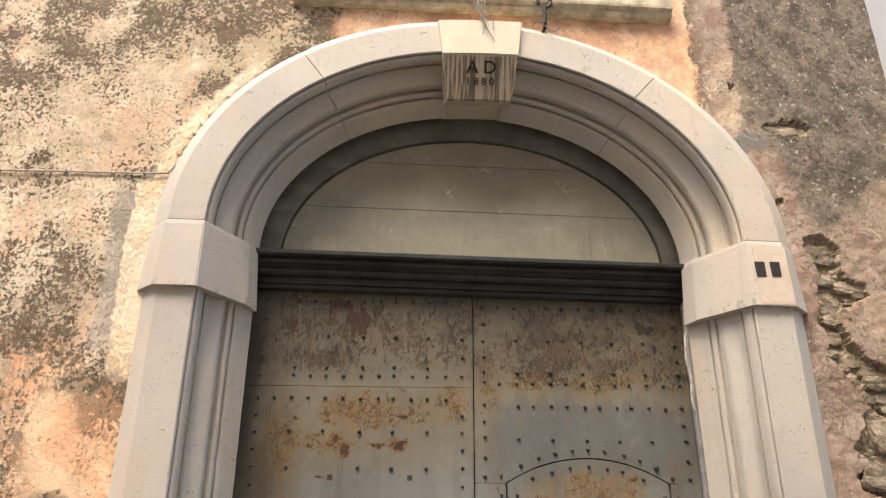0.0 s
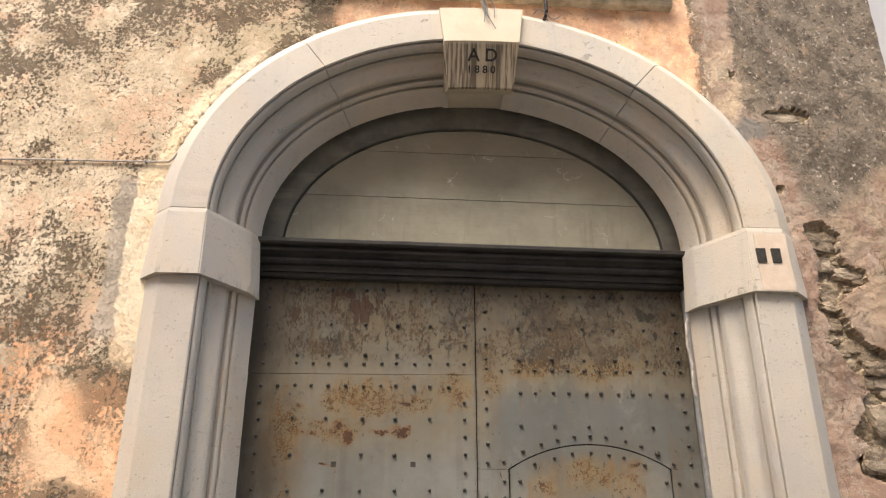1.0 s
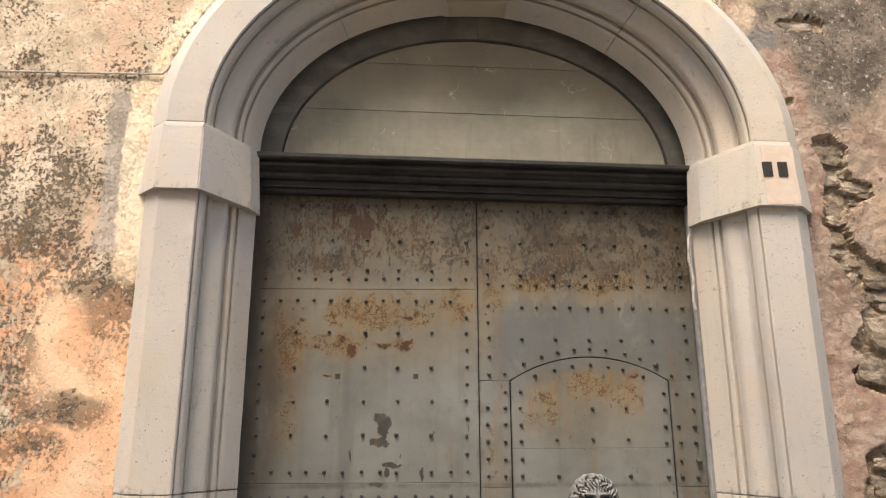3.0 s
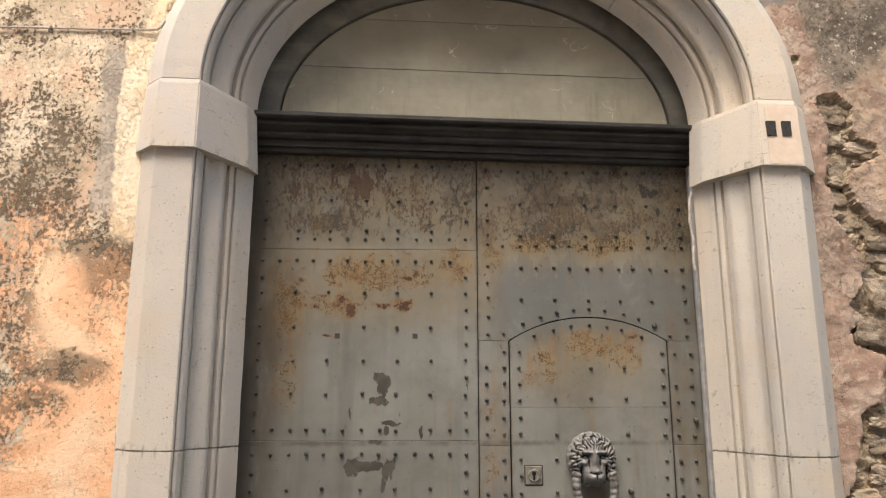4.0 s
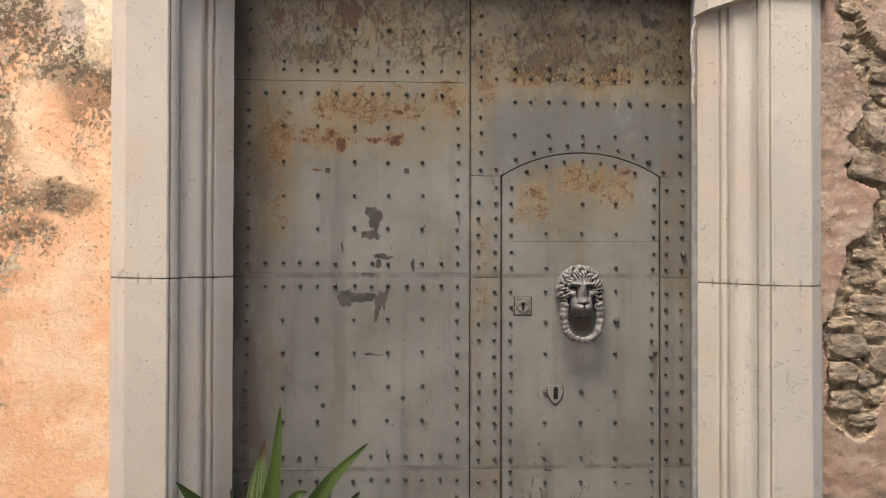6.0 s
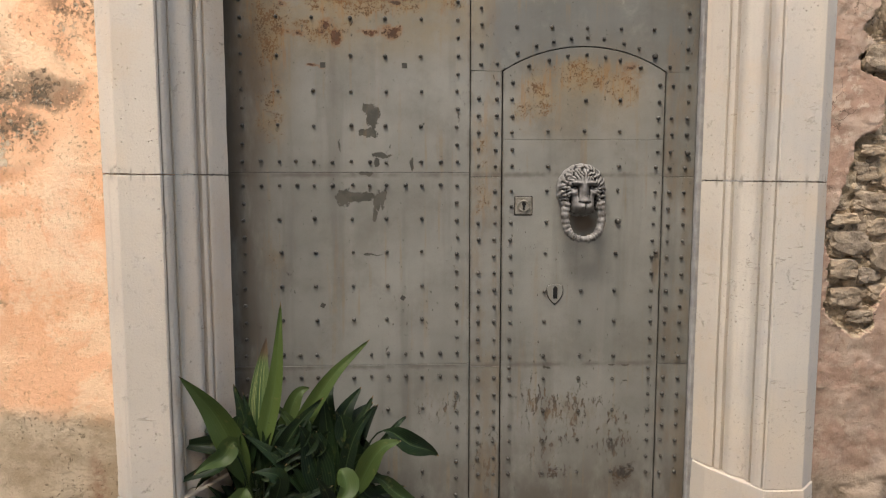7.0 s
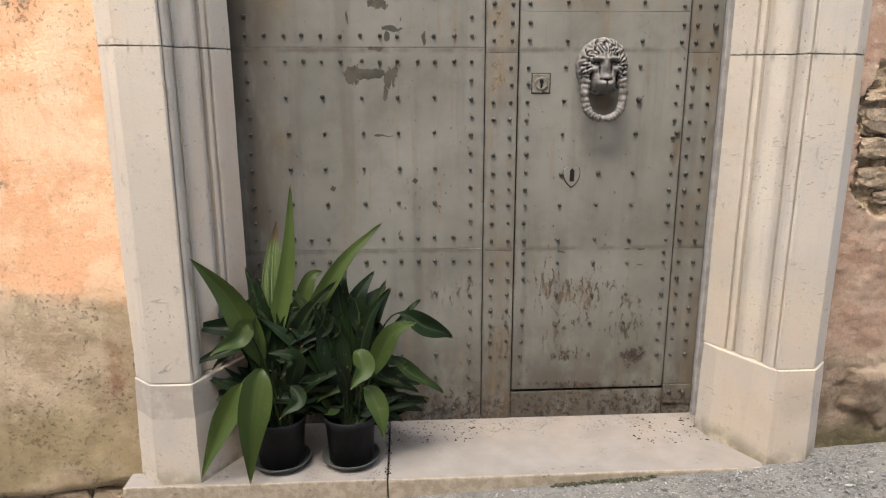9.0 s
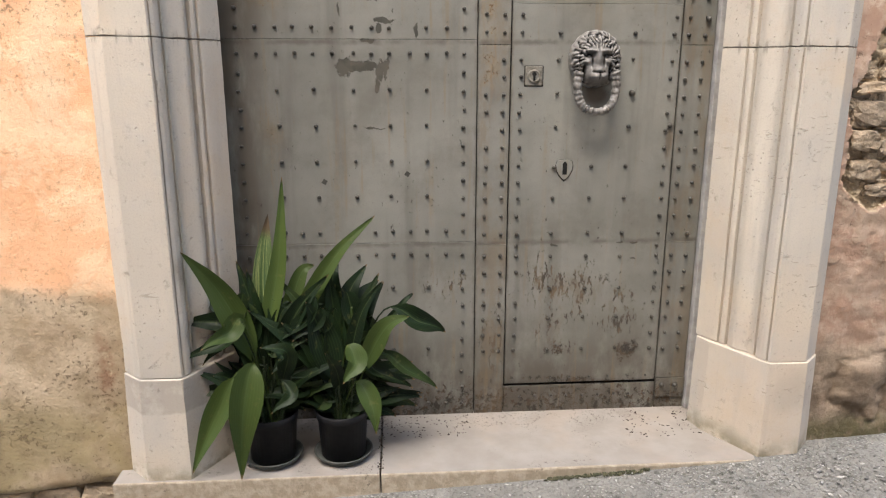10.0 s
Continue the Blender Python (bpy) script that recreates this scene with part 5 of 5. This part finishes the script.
def knocker():
    """Round cast mask with a ring hanging from its jaw."""
    hx, hz, rx, rz = 0.457, 1.502, 0.101, 0.109

    def bump(u, v, cu, cv, su, sv):
        return math.exp(-((u - cu) / su) ** 2 - ((v - cv) / sv) ** 2)

    def height(u, v):
        r = math.hypot(u, v)
        a = math.atan2(v, u)
        h = 0.062 * math.sqrt(max(0.0, 1 - (r * 0.93) ** 2)) + 0.006
        face = math.exp(-((u / 0.58) ** 2 + ((v + 0.34) / 0.82) ** 2) ** 3)
        mane = (1 - face) * min(1.0, max(0.0, (r - 0.35) * 4))
        warp = 1.1 * noise.noise(Vector((u * 3.2, v * 3.2, 2)))
        lock_ = abs(math.sin(a * 10 + 4 * r + 3 * warp)) - 0.5
        lock_ += 0.8 * (abs(math.sin(a * 19 - 7 * r + 3 * warp)) - 0.5) * (r > 0.55)
        lock_ -= 1.2 * max(0.0, math.cos(r * 19 + 4 * warp + a * 2) - 0.55)
        h += mane * 0.0115 * lock_
        # brow, broad bridge, round muzzle and nose
        h += 0.016 * bump(u, v, 0, 0.10, 0.15, 0.40)
        h += 0.040 * bump(u, v, 0, -0.60, 0.36, 0.26)
        h += 0.024 * bump(u, v, 0, -0.34, 0.17, 0.09)
        h -= 0.014 * bump(u, v, 0, -0.45, 0.20, 0.025)
        h -= 0.006 * bump(u, v, 0, 0.40, 0.05, 0.2)
        for sg in (-1, 1):
            h += 0.017 * bump(u, v, 0.32 * sg, 0.30, 0.20, 0.07)
            h -= 0.022 * bump(u, v, 0.33 * sg, 0.12, 0.14, 0.07)
            h += 0.013 * bump(u, v, 0.34 * sg, 0.11, 0.07, 0.045)
            h += 0.010 * bump(u, v, 0.45 * sg, -0.08, 0.14, 0.09)
            h += 0.014 * bump(u, v, 0.20 * sg, -0.58, 0.16, 0.16)
            h -= 0.011 * bump(u, v, 0.20 * sg, -0.42, 0.05, 0.03)
            h -= 0.026 * bump(u, v, 0.50 * sg, -0.42, 0.07, 0.24)
            h -= 0.012 * bump(u, v, 0.22 * sg, -0.10, 0.04, 0.16)
        h -= 0.012 * bump(u, v, 0, -0.56, 0.03, 0.10)
        cut = max(0.0, min(1.0, (-0.93 - v) / 0.05)) * max(0.0, min(1.0, (0.45 - abs(u)) / 0.1))
        h = h * (1 - cut) + 0.002 * cut
        return max(0.004, h)

    bm = bmesh.new()
    nr, na = 44, 132
    rings = []
    for i in range(1, nr + 1):
        r = i / nr
        ring = []
        for k in range(na):
            a = 2 * math.pi * k / na
            u, v = r * math.cos(a), r * math.sin(a)
            edge = 1 + 0.012 * math.sin(a * 17) * (r > 0.9)
            ring.append(bm.verts.new((hx + rx * u * edge, -0.006 - height(u, v) * (1 if i < nr else 0.6), hz + rz * v * edge)))
        rings.append(ring)
    base = [bm.verts.new((v.co.x, -0.003, v.co.z)) for v in rings[-1]]
    rings.append(base)
    mid = bm.verts.new((hx, -0.006 - height(0, 0), hz))
    for k in range(na):
        bm.faces.new((mid, rings[0][k], rings[0][(k + 1) % na]))
    for a, b in zip(rings, rings[1:]):
        for k in range(na):
            j = (k + 1) % na
            bm.faces.new((a[k], b[k], b[j], a[j]))
    bm.faces.new(base[::-1])
    k_ob = part("door_knocker", local(bm, WICKET), SILVER, WICKET, "silvery cast iron mask-shaped door knocker", True)
    # ring
    pts, rad = [], []
    for i in range(121):
        a = radians(152 + 236 * i / 120)
        c = abs(math.cos(a))
        sn = math.sin(a)
        pts.append((hx + 0.076 * math.copysign(c ** 0.8, math.cos(a)), -0.068 - 0.022 * (1 - c), 1.404 + 0.098 * math.copysign(abs(sn) ** 0.85, sn)))
        f = i / 120
        side = min(1.0, max(0.0, (abs(f - 0.5) - 0.14) / 0.05))
        r = 0.0125 + side * (0.0022 + 0.0030 * abs(math.sin(f * 62)) + 0.002 * noise.noise(Vector((f * 30, 0, 0))))
        for c0 in (0.37, 0.40, 0.455, 0.545, 0.60, 0.63):
            r += 0.0055 * math.exp(-((f - c0) / 0.007) ** 2)
        rad.append(r)
    part("ring", local(tube(pts, rad, 12), WICKET), RINGMETAL, k_ob, "heavy ribbed ring of the knocker", True)


knocker()

# ---- above the arch ----
def sill():
    prof = [(WALL_Y + 0.05, 4.012), (-0.400, 4.012), (-0.405, 4.020), (-0.412, 4.026), (-0.414, 4.040), (-0.432, 4.046), (-0.435, 4.058), (-0.435, 4.14), (-0.428, 4.148), (WALL_Y + 0.05, 4.16)]
    rings = []
    for k in range(26):
        x = -0.85 + 1.765 * k / 25
        rings.append([(x + 0.003 * noise.noise(Vector((x, y * 9, z * 9))), y + 0.003 * noise.noise(Vector((x * 9, 2, z * 20))), sag(x, z) + 0.043 + 0.002 * noise.noise(Vector((x * 8, 5, 1)))) for y, z in prof])
    return tagged(link("window_sill", loft(rings), SILL), "weathered stone window sill with a moulded lip", "window sill", kind="structure")


sill()


def hook():
    bm = tube([(0.309, WALL_Y + 0.02, 3.955), (0.31, -0.43, 3.93), (0.31, -0.452, 3.94), (0.31, -0.455, 4.03)], 0.008, 8)
    pts = [(0.31 + 0.03 * math.cos(a), -0.455, 4.058 + 0.03 * math.sin(a)) for a in (radians(-90 + 300 * k / 20) for k in range(21))]
    join(bm, tube(pts, 0.008, 8))
    join(bm, box(0.285, 0.335, WALL_Y - 0.01, WALL_Y + 0.02, 3.93, 3.965, 0.004))
    ob = tagged(link("iron_hook", bm, IRON, smooth=False), "black iron eye hook fixed in the wall", "hook")
    wire = [(0.31 - 0.06 + 0.02 * k, WALL_Y - 0.085 - 0.004 * (k % 2), 3.925 + 0.028 * math.sin(k * 1.0)) for k in range(7)]
    part("wire", tube(wire, 0.0025, 6), TWINE, ob, "loop of thin wire round the hook")


hook()


def cords():
    dc = random.Random(3)
    bm = tube([(0.01, -0.47, 4.3), (0.0, -0.47, 4.1), (0.005, -0.48, 4.02), (0.012, -0.478, 3.97), (0.03, -0.476, 3.92), (0.045, -0.474, 3.88), (0.075, -0.473, 3.82)], [0.007, 0.007, 0.006, 0.0042, 0.0028, 0.0022, 0.0018], 7)
    for i in range(4):
        x = dc.uniform(-0.01, 0.03)
        join(bm, tube([(x, -0.478, 4.06), (x + dc.uniform(-0.01, 0.02), -0.485, 4.0), (x + dc.uniform(0.0, 0.05), -0.476, 3.94), (x + dc.uniform(0.02, 0.06), -0.474, dc.uniform(3.84, 3.9))], 0.0022, 6))
    return tagged(link("frayed_cord", bm, TWINE), "frayed grey cord hanging over the keystone", "cord")


cords()


def wall_cable():
    pts = []
    for k in range(40):
        x = -2.9 + 1.6 * k / 39
        pts.append((x, WALL_Y - 0.009, 3.182 + 0.006 * noise.noise(Vector((x * 3, 0, 0)))))
    pts += [(-1.285, WALL_Y - 0.012, 3.195), (-1.272, WALL_Y - 0.012, 3.22)]
    ob = tagged(link("wall_cable", tube(pts, 0.0042, 7), CABLE), "thin pale cable running along the plaster", "cable")
    for x in (-2.05, -1.72, -1.40):
        part("clip", box(x, x + 0.008, WALL_Y - 0.015, WALL_Y + 0.004, 3.175, 3.190, 0.002), TWINE, ob)
    pts = [(0.905, -0.138, 2.60), (0.893, -0.138, 2.567), (0.887, -0.138, 2.476), (0.898, -0.138, 2.389), (0.890, -0.138, 2.303), (0.895, -0.138, 2.266)]
    tagged(link("loose_cable", tube(pts, 0.006, 8), CABLE), "short loose white cable beside the door frame", "cable")


wall_cable()

# cement fillet along the left back of the arch
def fillet():
    rings = []
    for k in range(140):
        th = radians(125 + 38 * k / 139)
        j = 0.018 * noise.noise(Vector((k * 0.31, 0, 0))) + 0.016 * noise.noise(Vector((k * 0.8, 3, 0)))
        ring = []
        for d, y in ((0.20, -0.34), (0.20, -0.370), (0.230 + j * 1.3, -0.372 + 0.8 * j), (0.242 + j * 2.0, -0.350)):
            x = CX + (1.083 + d) * math.cos(th)
            ring.append((x, y, sag(x, SPRING + (0.868 + d) * math.sin(th))))
        rings.append(ring)
    ob = link("mortar_fillet", loft(rings), PLASTER, smooth=True)
    return tagged(ob, "rough cream mortar fillet along the arch", "mortar", kind="structure")


fillet()

# ---- plants ----
def leaf_bm(base, mid, tip, width, twist, petiole):
    b, m, t = Vector(base), Vector(mid), Vector(tip)
    droop = t.z < m.z
    if droop:
        knee = Vector((b.x * 0.45 + m.x * 0.55, b.y * 0.45 + m.y * 0.55, m.z + 0.62 * (m.z - t.z)))
        petiole += 0.12
    else:
        knee = Vector((b.x * 0.62 + m.x * 0.38, b.y * 0.62 + m.y * 0.38, b.z + 0.55 * (m.z - b.z)))
    line = [b - (knee - b) * 0.5, b, knee, m, t, t + (t - m) * 0.6 + Vector((0, 0, -0.1 if droop else -0.02))]

    def along(s):
        f = min(2.9999, s * 3)
        i = int(f)
        p0, p1, p2, p3 = line[i:i + 4]
        f -= i
        return 0.5 * (2 * p1 + (p2 - p0) * f + (2 * p0 - 5 * p1 + 4 * p2 - p3) * f * f + (3 * p1 - p0 - 3 * p2 + p3) * f ** 3)

    bm = bmesh.new()
    uv = bm.loops.layers.uv.new("UVMap")
    n, across = 22, 7
    rows = []
    for i in range(n + 1):
        s = i / n
        p = along(s)
        d = along(min(1.0, s + 0.02)) - along(max(0.0, s - 0.02))
        d.normalize()
        side = d.cross(Vector((0.15, -0.8, 0.55)))
        side.normalize()
        side = Matrix.Rotation(twist * (0.3 + 0.7 * s), 3, d) @ side
        up = side.cross(d)
        q = max(0.0, (s - petiole) / (1 - petiole))
        w = 0.003 + width / 2 * (math.sin(math.pi * min(1.0, q) ** 0.62) ** 1.2 if q > 0 else 0)
        if s > 0.995:
            w = 0.0006
        row = []
        for k in range(across):
            u = k / (across - 1) * 2 - 1
            lift = abs(u) ** 1.3 * w * (0.6 if droop else 0.42) + 0.0035 * math.sin(s * 17 + u * 2.3) * abs(u) * (q > 0)
            row.append(bm.verts.new(p + side * (u * w) + up * lift))
        rows.append(row)
    for i in range(n):
        for k in range(across - 1):
            f = bm.faces.new((rows[i][k], rows[i][k + 1], rows[i + 1][k + 1], rows[i + 1][k]))
            f.smooth = True
            for lp, (a, bb) in zip(f.loops, ((i, k), (i, k + 1), (i + 1, k + 1), (i + 1, k))):
                lp[uv].uv = (bb / (across - 1), a / n)
    return bm


def plant(px, py, leaves, extra, seed, label, striped=(), lit=()):
    d = random.Random(seed)
    th = thing("potted_plant", (px, py, 0), label, "potted plant", "plants on the threshold")
    pot = lathe([(0.080, 0.012), (0.085, 0.014), (0.095, 0.168), (0.100, 0.170), (0.103, 0.200), (0.099, 0.202), (0.093, 0.195), (0.090, 0.163)], (0, 0, 0), 36)
    part("pot", pot, POT, th, "black plastic nursery pot", True)
    part("soil", lathe([(0.0895, 0.152), (0.088, 0.160), (0.03, 0.162), (0.004, 0.163)], (0, 0, 0), 24), SOIL, th, "dark potting soil")
    part("saucer", lathe([(0.08, 0.0), (0.096, 0.002), (0.110, 0.022), (0.115, 0.028), (0.112, 0.031), (0.103, 0.022), (0.088, 0.010), (0.01, 0.009)], (0, 0, 0), 36), SAUCER, th, "grey green plastic saucer", True)

    def put(mid, tip, w, petiole, mat):
        a, r = d.uniform(0, 6.28), d.uniform(0.005, 0.04)
        base = (px + r * math.cos(a), py + r * math.sin(a), 0.15)
        part("leaf", local(leaf_bm(base, mid, tip, w, d.uniform(-0.35, 0.35), petiole), th), mat, th)

    for i, (mx, my, mz, tx, ty, tz, w) in enumerate(leaves):
        put((mx, my, mz), (tx, ty, tz), w, d.uniform(0.25, 0.34), STREAKED if i in striped else LIT_LEAF if i in lit else LEAF)
    # inner leaves, packed densely and coloured near black as a shaded middle
    for i in range(extra):
        a = d.uniform(-0.3, 3.5)
        reach, high = d.uniform(0.03, 0.17), d.uniform(0.20, 0.60) if i < 90 else d.uniform(0.18, 0.38)
        mid = (px + reach * math.cos(a), min(-0.06, py + 0.8 * reach * math.sin(a)), high)
        tip = (px + 2.0 * reach * math.cos(a), min(-0.03, py + 1.3 * reach * math.sin(a)), high * d.uniform(0.75, 1.3))
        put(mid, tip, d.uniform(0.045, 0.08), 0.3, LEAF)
    for i in range(26):
        a, r = d.uniform(0, 6.28), d.uniform(0.0, 0.05)
        x, y = r * math.cos(a), r * math.sin(a)
        h = d.uniform(0.12, 0.3)
        part("stem", tube([(x, y, 0.15), (x * 1.3, y * 1.3, 0.15 + h * 0.5), (x * 2.0, y * 1.9, 0.15 + h)], 0.0032, 5), STEM, th)
    return th


plant(-0.815, -0.315, (
    (-0.762, -0.26, 0.779, -0.740, -0.22, 1.084, 0.062),
    (-0.825, -0.22, 0.754, -0.806, -0.18, 0.938, 0.079),
    (-0.958, -0.36, 0.683, -1.062, -0.44, 0.864, 0.098),
    (-0.927, -0.42, 0.558, -1.005, -0.50, 0.528, 0.070),
    (-0.981, -0.43, 0.258, -1.082, -0.47, 0.033, 0.085),
    (-0.886, -0.46, 0.267, -0.908, -0.47, 0.004, 0.112),
    (-0.563, -0.28, 0.781, -0.403, -0.25, 0.941, 0.061),
    (-0.693, -0.24, 0.706, -0.637, -0.22, 0.748, 0.059),
    (-0.863, -0.30, 0.610, -0.913, -0.28, 0.787, 0.069),
    (-0.725, -0.42, 0.478, -0.815, -0.45, 0.512, 0.059),
    (-0.601, -0.25, 0.594, -0.554, -0.22, 0.749, 0.071),
    (-0.720, -0.42, 0.312, -0.788, -0.46, 0.259, 0.047),
    (-0.950, -0.38, 0.368, -0.998, -0.40, 0.388, 0.046),
    (-0.750, -0.36, 0.429, -0.788, -0.40, 0.387, 0.041),
), 124, 11, "aspidistra with one striped leaf in a black plastic pot", (1,), (0, 2, 3, 4, 5, 6, 7))
plant(-0.545, -0.31, (
    (-0.371, -0.38, 0.548, -0.285, -0.40, 0.597, 0.075),
    (-0.483, -0.42, 0.431, -0.527, -0.46, 0.369, 0.074),
    (-0.428, -0.44, 0.274, -0.412, -0.47, 0.170, 0.069),
    (-0.516, -0.22, 0.612, -0.442, -0.16, 0.730, 0.096),
    (-0.474, -0.20, 0.589, -0.397, -0.14, 0.659, 0.088),
    (-0.243, -0.30, 0.539, -0.142, -0.24, 0.471, 0.075),
    (-0.313, -0.27, 0.597, -0.265, -0.24, 0.632, 0.020),
    (-0.296, -0.36, 0.372, -0.180, -0.33, 0.277, 0.051),
    (-0.617, -0.33, 0.533, -0.659, -0.36, 0.650, 0.115),
    (-0.569, -0.25, 0.684, -0.547, -0.22, 0.756, 0.062),
    (-0.554, -0.40, 0.395, -0.588, -0.44, 0.480, 0.055),
    (-0.60, -0.28, 0.50, -0.66, -0.24, 0.60, 0.08),
), 156, 23, "bushy green aspidistra in a black plastic pot on the threshold", (), (0, 1, 2))

# ---- rubble stones in the fallen plaster ----
def stone_mesh(seed):
    bm = bmesh.new()
    bmesh.ops.create_icosphere(bm, subdivisions=3, radius=1)
    for v in bm.verts:
        p = v.co.copy()
        m = max(abs(p.x), abs(p.y), abs(p.z))
        v.co = p.lerp(p / m, 0.85) * (1 + 0.26 * noise.noise(p * 1.4 + Vector((seed * 3.1, 0, 0))) + 0.1 * noise.noise(p * 4 + Vector((0, seed, 0))) + 0.06 * noise.noise(p * 9 + Vector((0, seed, 7))))
    me = bpy.data.meshes.new("stone")
    bm.to_mesh(me)
    bm.free()
    me.materials.append(RUBBLE)
    return me


STONES = [stone_mesh(i) for i in range(7)]
sd = random.Random(5)


def lay_stone(x, y, z, w, t, h):
    ob = new("stone", STONES[sd.randrange(7)])
    ob.parent = FACADE
    ob.location = (x, y, z)
    ob.scale = (w, t, h)
    ob.rotation_euler = (sd.uniform(-0.1, 0.1), sd.uniform(-0.1, 0.1), sd.uniform(-0.1, 0.1))


for x, z, w, h in ((1.42, 2.87, 0.06, 0.042), (1.51, 2.73, 0.07, 0.026), (1.41, 2.765, 0.042, 0.03), (1.42, 2.59, 0.042, 0.022), (1.39, 2.455, 0.03, 0.018),
                   (1.53, 2.14, 0.055, 0.06), (1.50, 1.985, 0.085, 0.05), (1.47, 1.655, 0.045, 0.02), (1.50, 1.465, 0.085, 0.036), (1.378, 1.398, 0.052, 0.022),
                   (1.405, 1.312, 0.082, 0.043), (1.382, 1.213, 0.052, 0.037), (1.395, 1.105, 0.062, 0.038), (1.51, 1.37, 0.045, 0.032), (1.54, 1.26, 0.055, 0.05),
                   (1.475, 1.185, 0.035, 0.03), (1.53, 1.12, 0.05, 0.032), (1.46, 1.03, 0.055, 0.024), (1.36, 3.465, 0.08, 0.028), (1.56, 2.34, 0.06, 0.03)):
    lay_stone(x, -0.322 + sd.uniform(-0.006, 0.006), z, w, 0.03, h)
for i in range(230):
    x, z = sd.uniform(1.33, 1.62), sd.uniform(0.98, 2.95)
    if fallen(x, z) > 0.018:
        w = sd.uniform(0.012, 0.042)
        lay_stone(x, -0.318 + sd.uniform(-0.01, 0.01), z, w, 0.016, w * sd.uniform(0.45, 0.9))
x = -2.2
while x < -1.4:
    w = sd.uniform(0.05, 0.1)
    lay_stone(x + w, -0.322, -0.10 + 0.07 * (x + 1.42), w, 0.03, sd.uniform(0.03, 0.05))
    x += 2 * w + 0.012

# dark setts in the street
for i in range(7):
    bm = box(0.72 + 0.155 * i, 0.86 + 0.155 * i, -0.87, -0.755, -0.1, 0.0, 0.012, 2)
    for v in bm.verts:
        v.co.z += street_z(v.co.x) + 0.004
    roughen(bm, 0.006, 12)
    ob = part("sett", bm, SETT, GROUND, "dark paving sett")

# ---- loose debris ----
def debris(name, count, x0, x1, y0, y1, z, size, mat, seed, label):
    d = random.Random(seed)
    bm = bmesh.new()
    for i in range(count):
        x, y = d.uniform(x0, x1), d.uniform(y0, y1)
        if y < -0.466:
            z = street_z(x) + 0.003
        r = size * d.uniform(0.35, 1.0)
        m = Matrix.Translation((x, y, z + r * 0.25)) @ Euler((d.uniform(-0.4, 0.4), d.uniform(-0.4, 0.4), d.uniform(0, 6))).to_matrix().to_4x4()
        bmesh.ops.create_icosphere(bm, subdivisions=1, radius=r, matrix=m @ Matrix.Diagonal((d.uniform(0.8, 2.2), d.uniform(0.5, 1.0), 0.45, 1)))
    return tagged(link(name, bm, mat), label, "debris", kind="stuff")


debris("dirt_crumbs", 70, 0.62, 0.93, -0.26, -0.03, 0.0, 0.0045, SOIL, 4, "dark dirt crumbs on the threshold near the door")
debris("dirt_crumbs", 110, -0.38, -0.02, -0.20, -0.02, 0.0, 0.0042, SOIL, 5, "dark dirt crumbs along the foot of the door")
debris("dirt_crumbs", 60, -0.412, -0.388, -0.46, -0.03, 0.0, 0.0045, SOIL, 6, "dark dirt crumbs along the slab joint")
debris("moss_crumbs", 160, 0.22, 0.62, -0.487, -0.466, -0.030, 0.008, MOSS, 12, "dark moss crumbs along the front of the threshold")
debris("street_gravel", 90, 1.18, 1.75, -0.80, -0.50, 0.018, 0.009, GRAVEL, 13, "pale loose gravel scattered on the street")
debris("street_gravel", 60, 1.22, 1.75, -0.78, -0.50, 0.018, 0.008, SETT, 14, "dark loose gravel scattered on the street")
debris("street_gravel", 120, -0.1, 1.1, -0.62, -0.48, -0.034, 0.006, GRAVEL, 15, "pale loose gravel along the threshold")
debris("plaster_crumbs", 26, 0.80, 0.93, -0.13, -0.02, 2.905, 0.008, TILE, 8, "pale plaster crumbs on the end of the transom")
debris("plaster_crumbs", 14, -0.95, -0.80, -0.13, -0.02, 2.935, 0.006, TILE, 9, "pale plaster crumbs on the end of the transom")
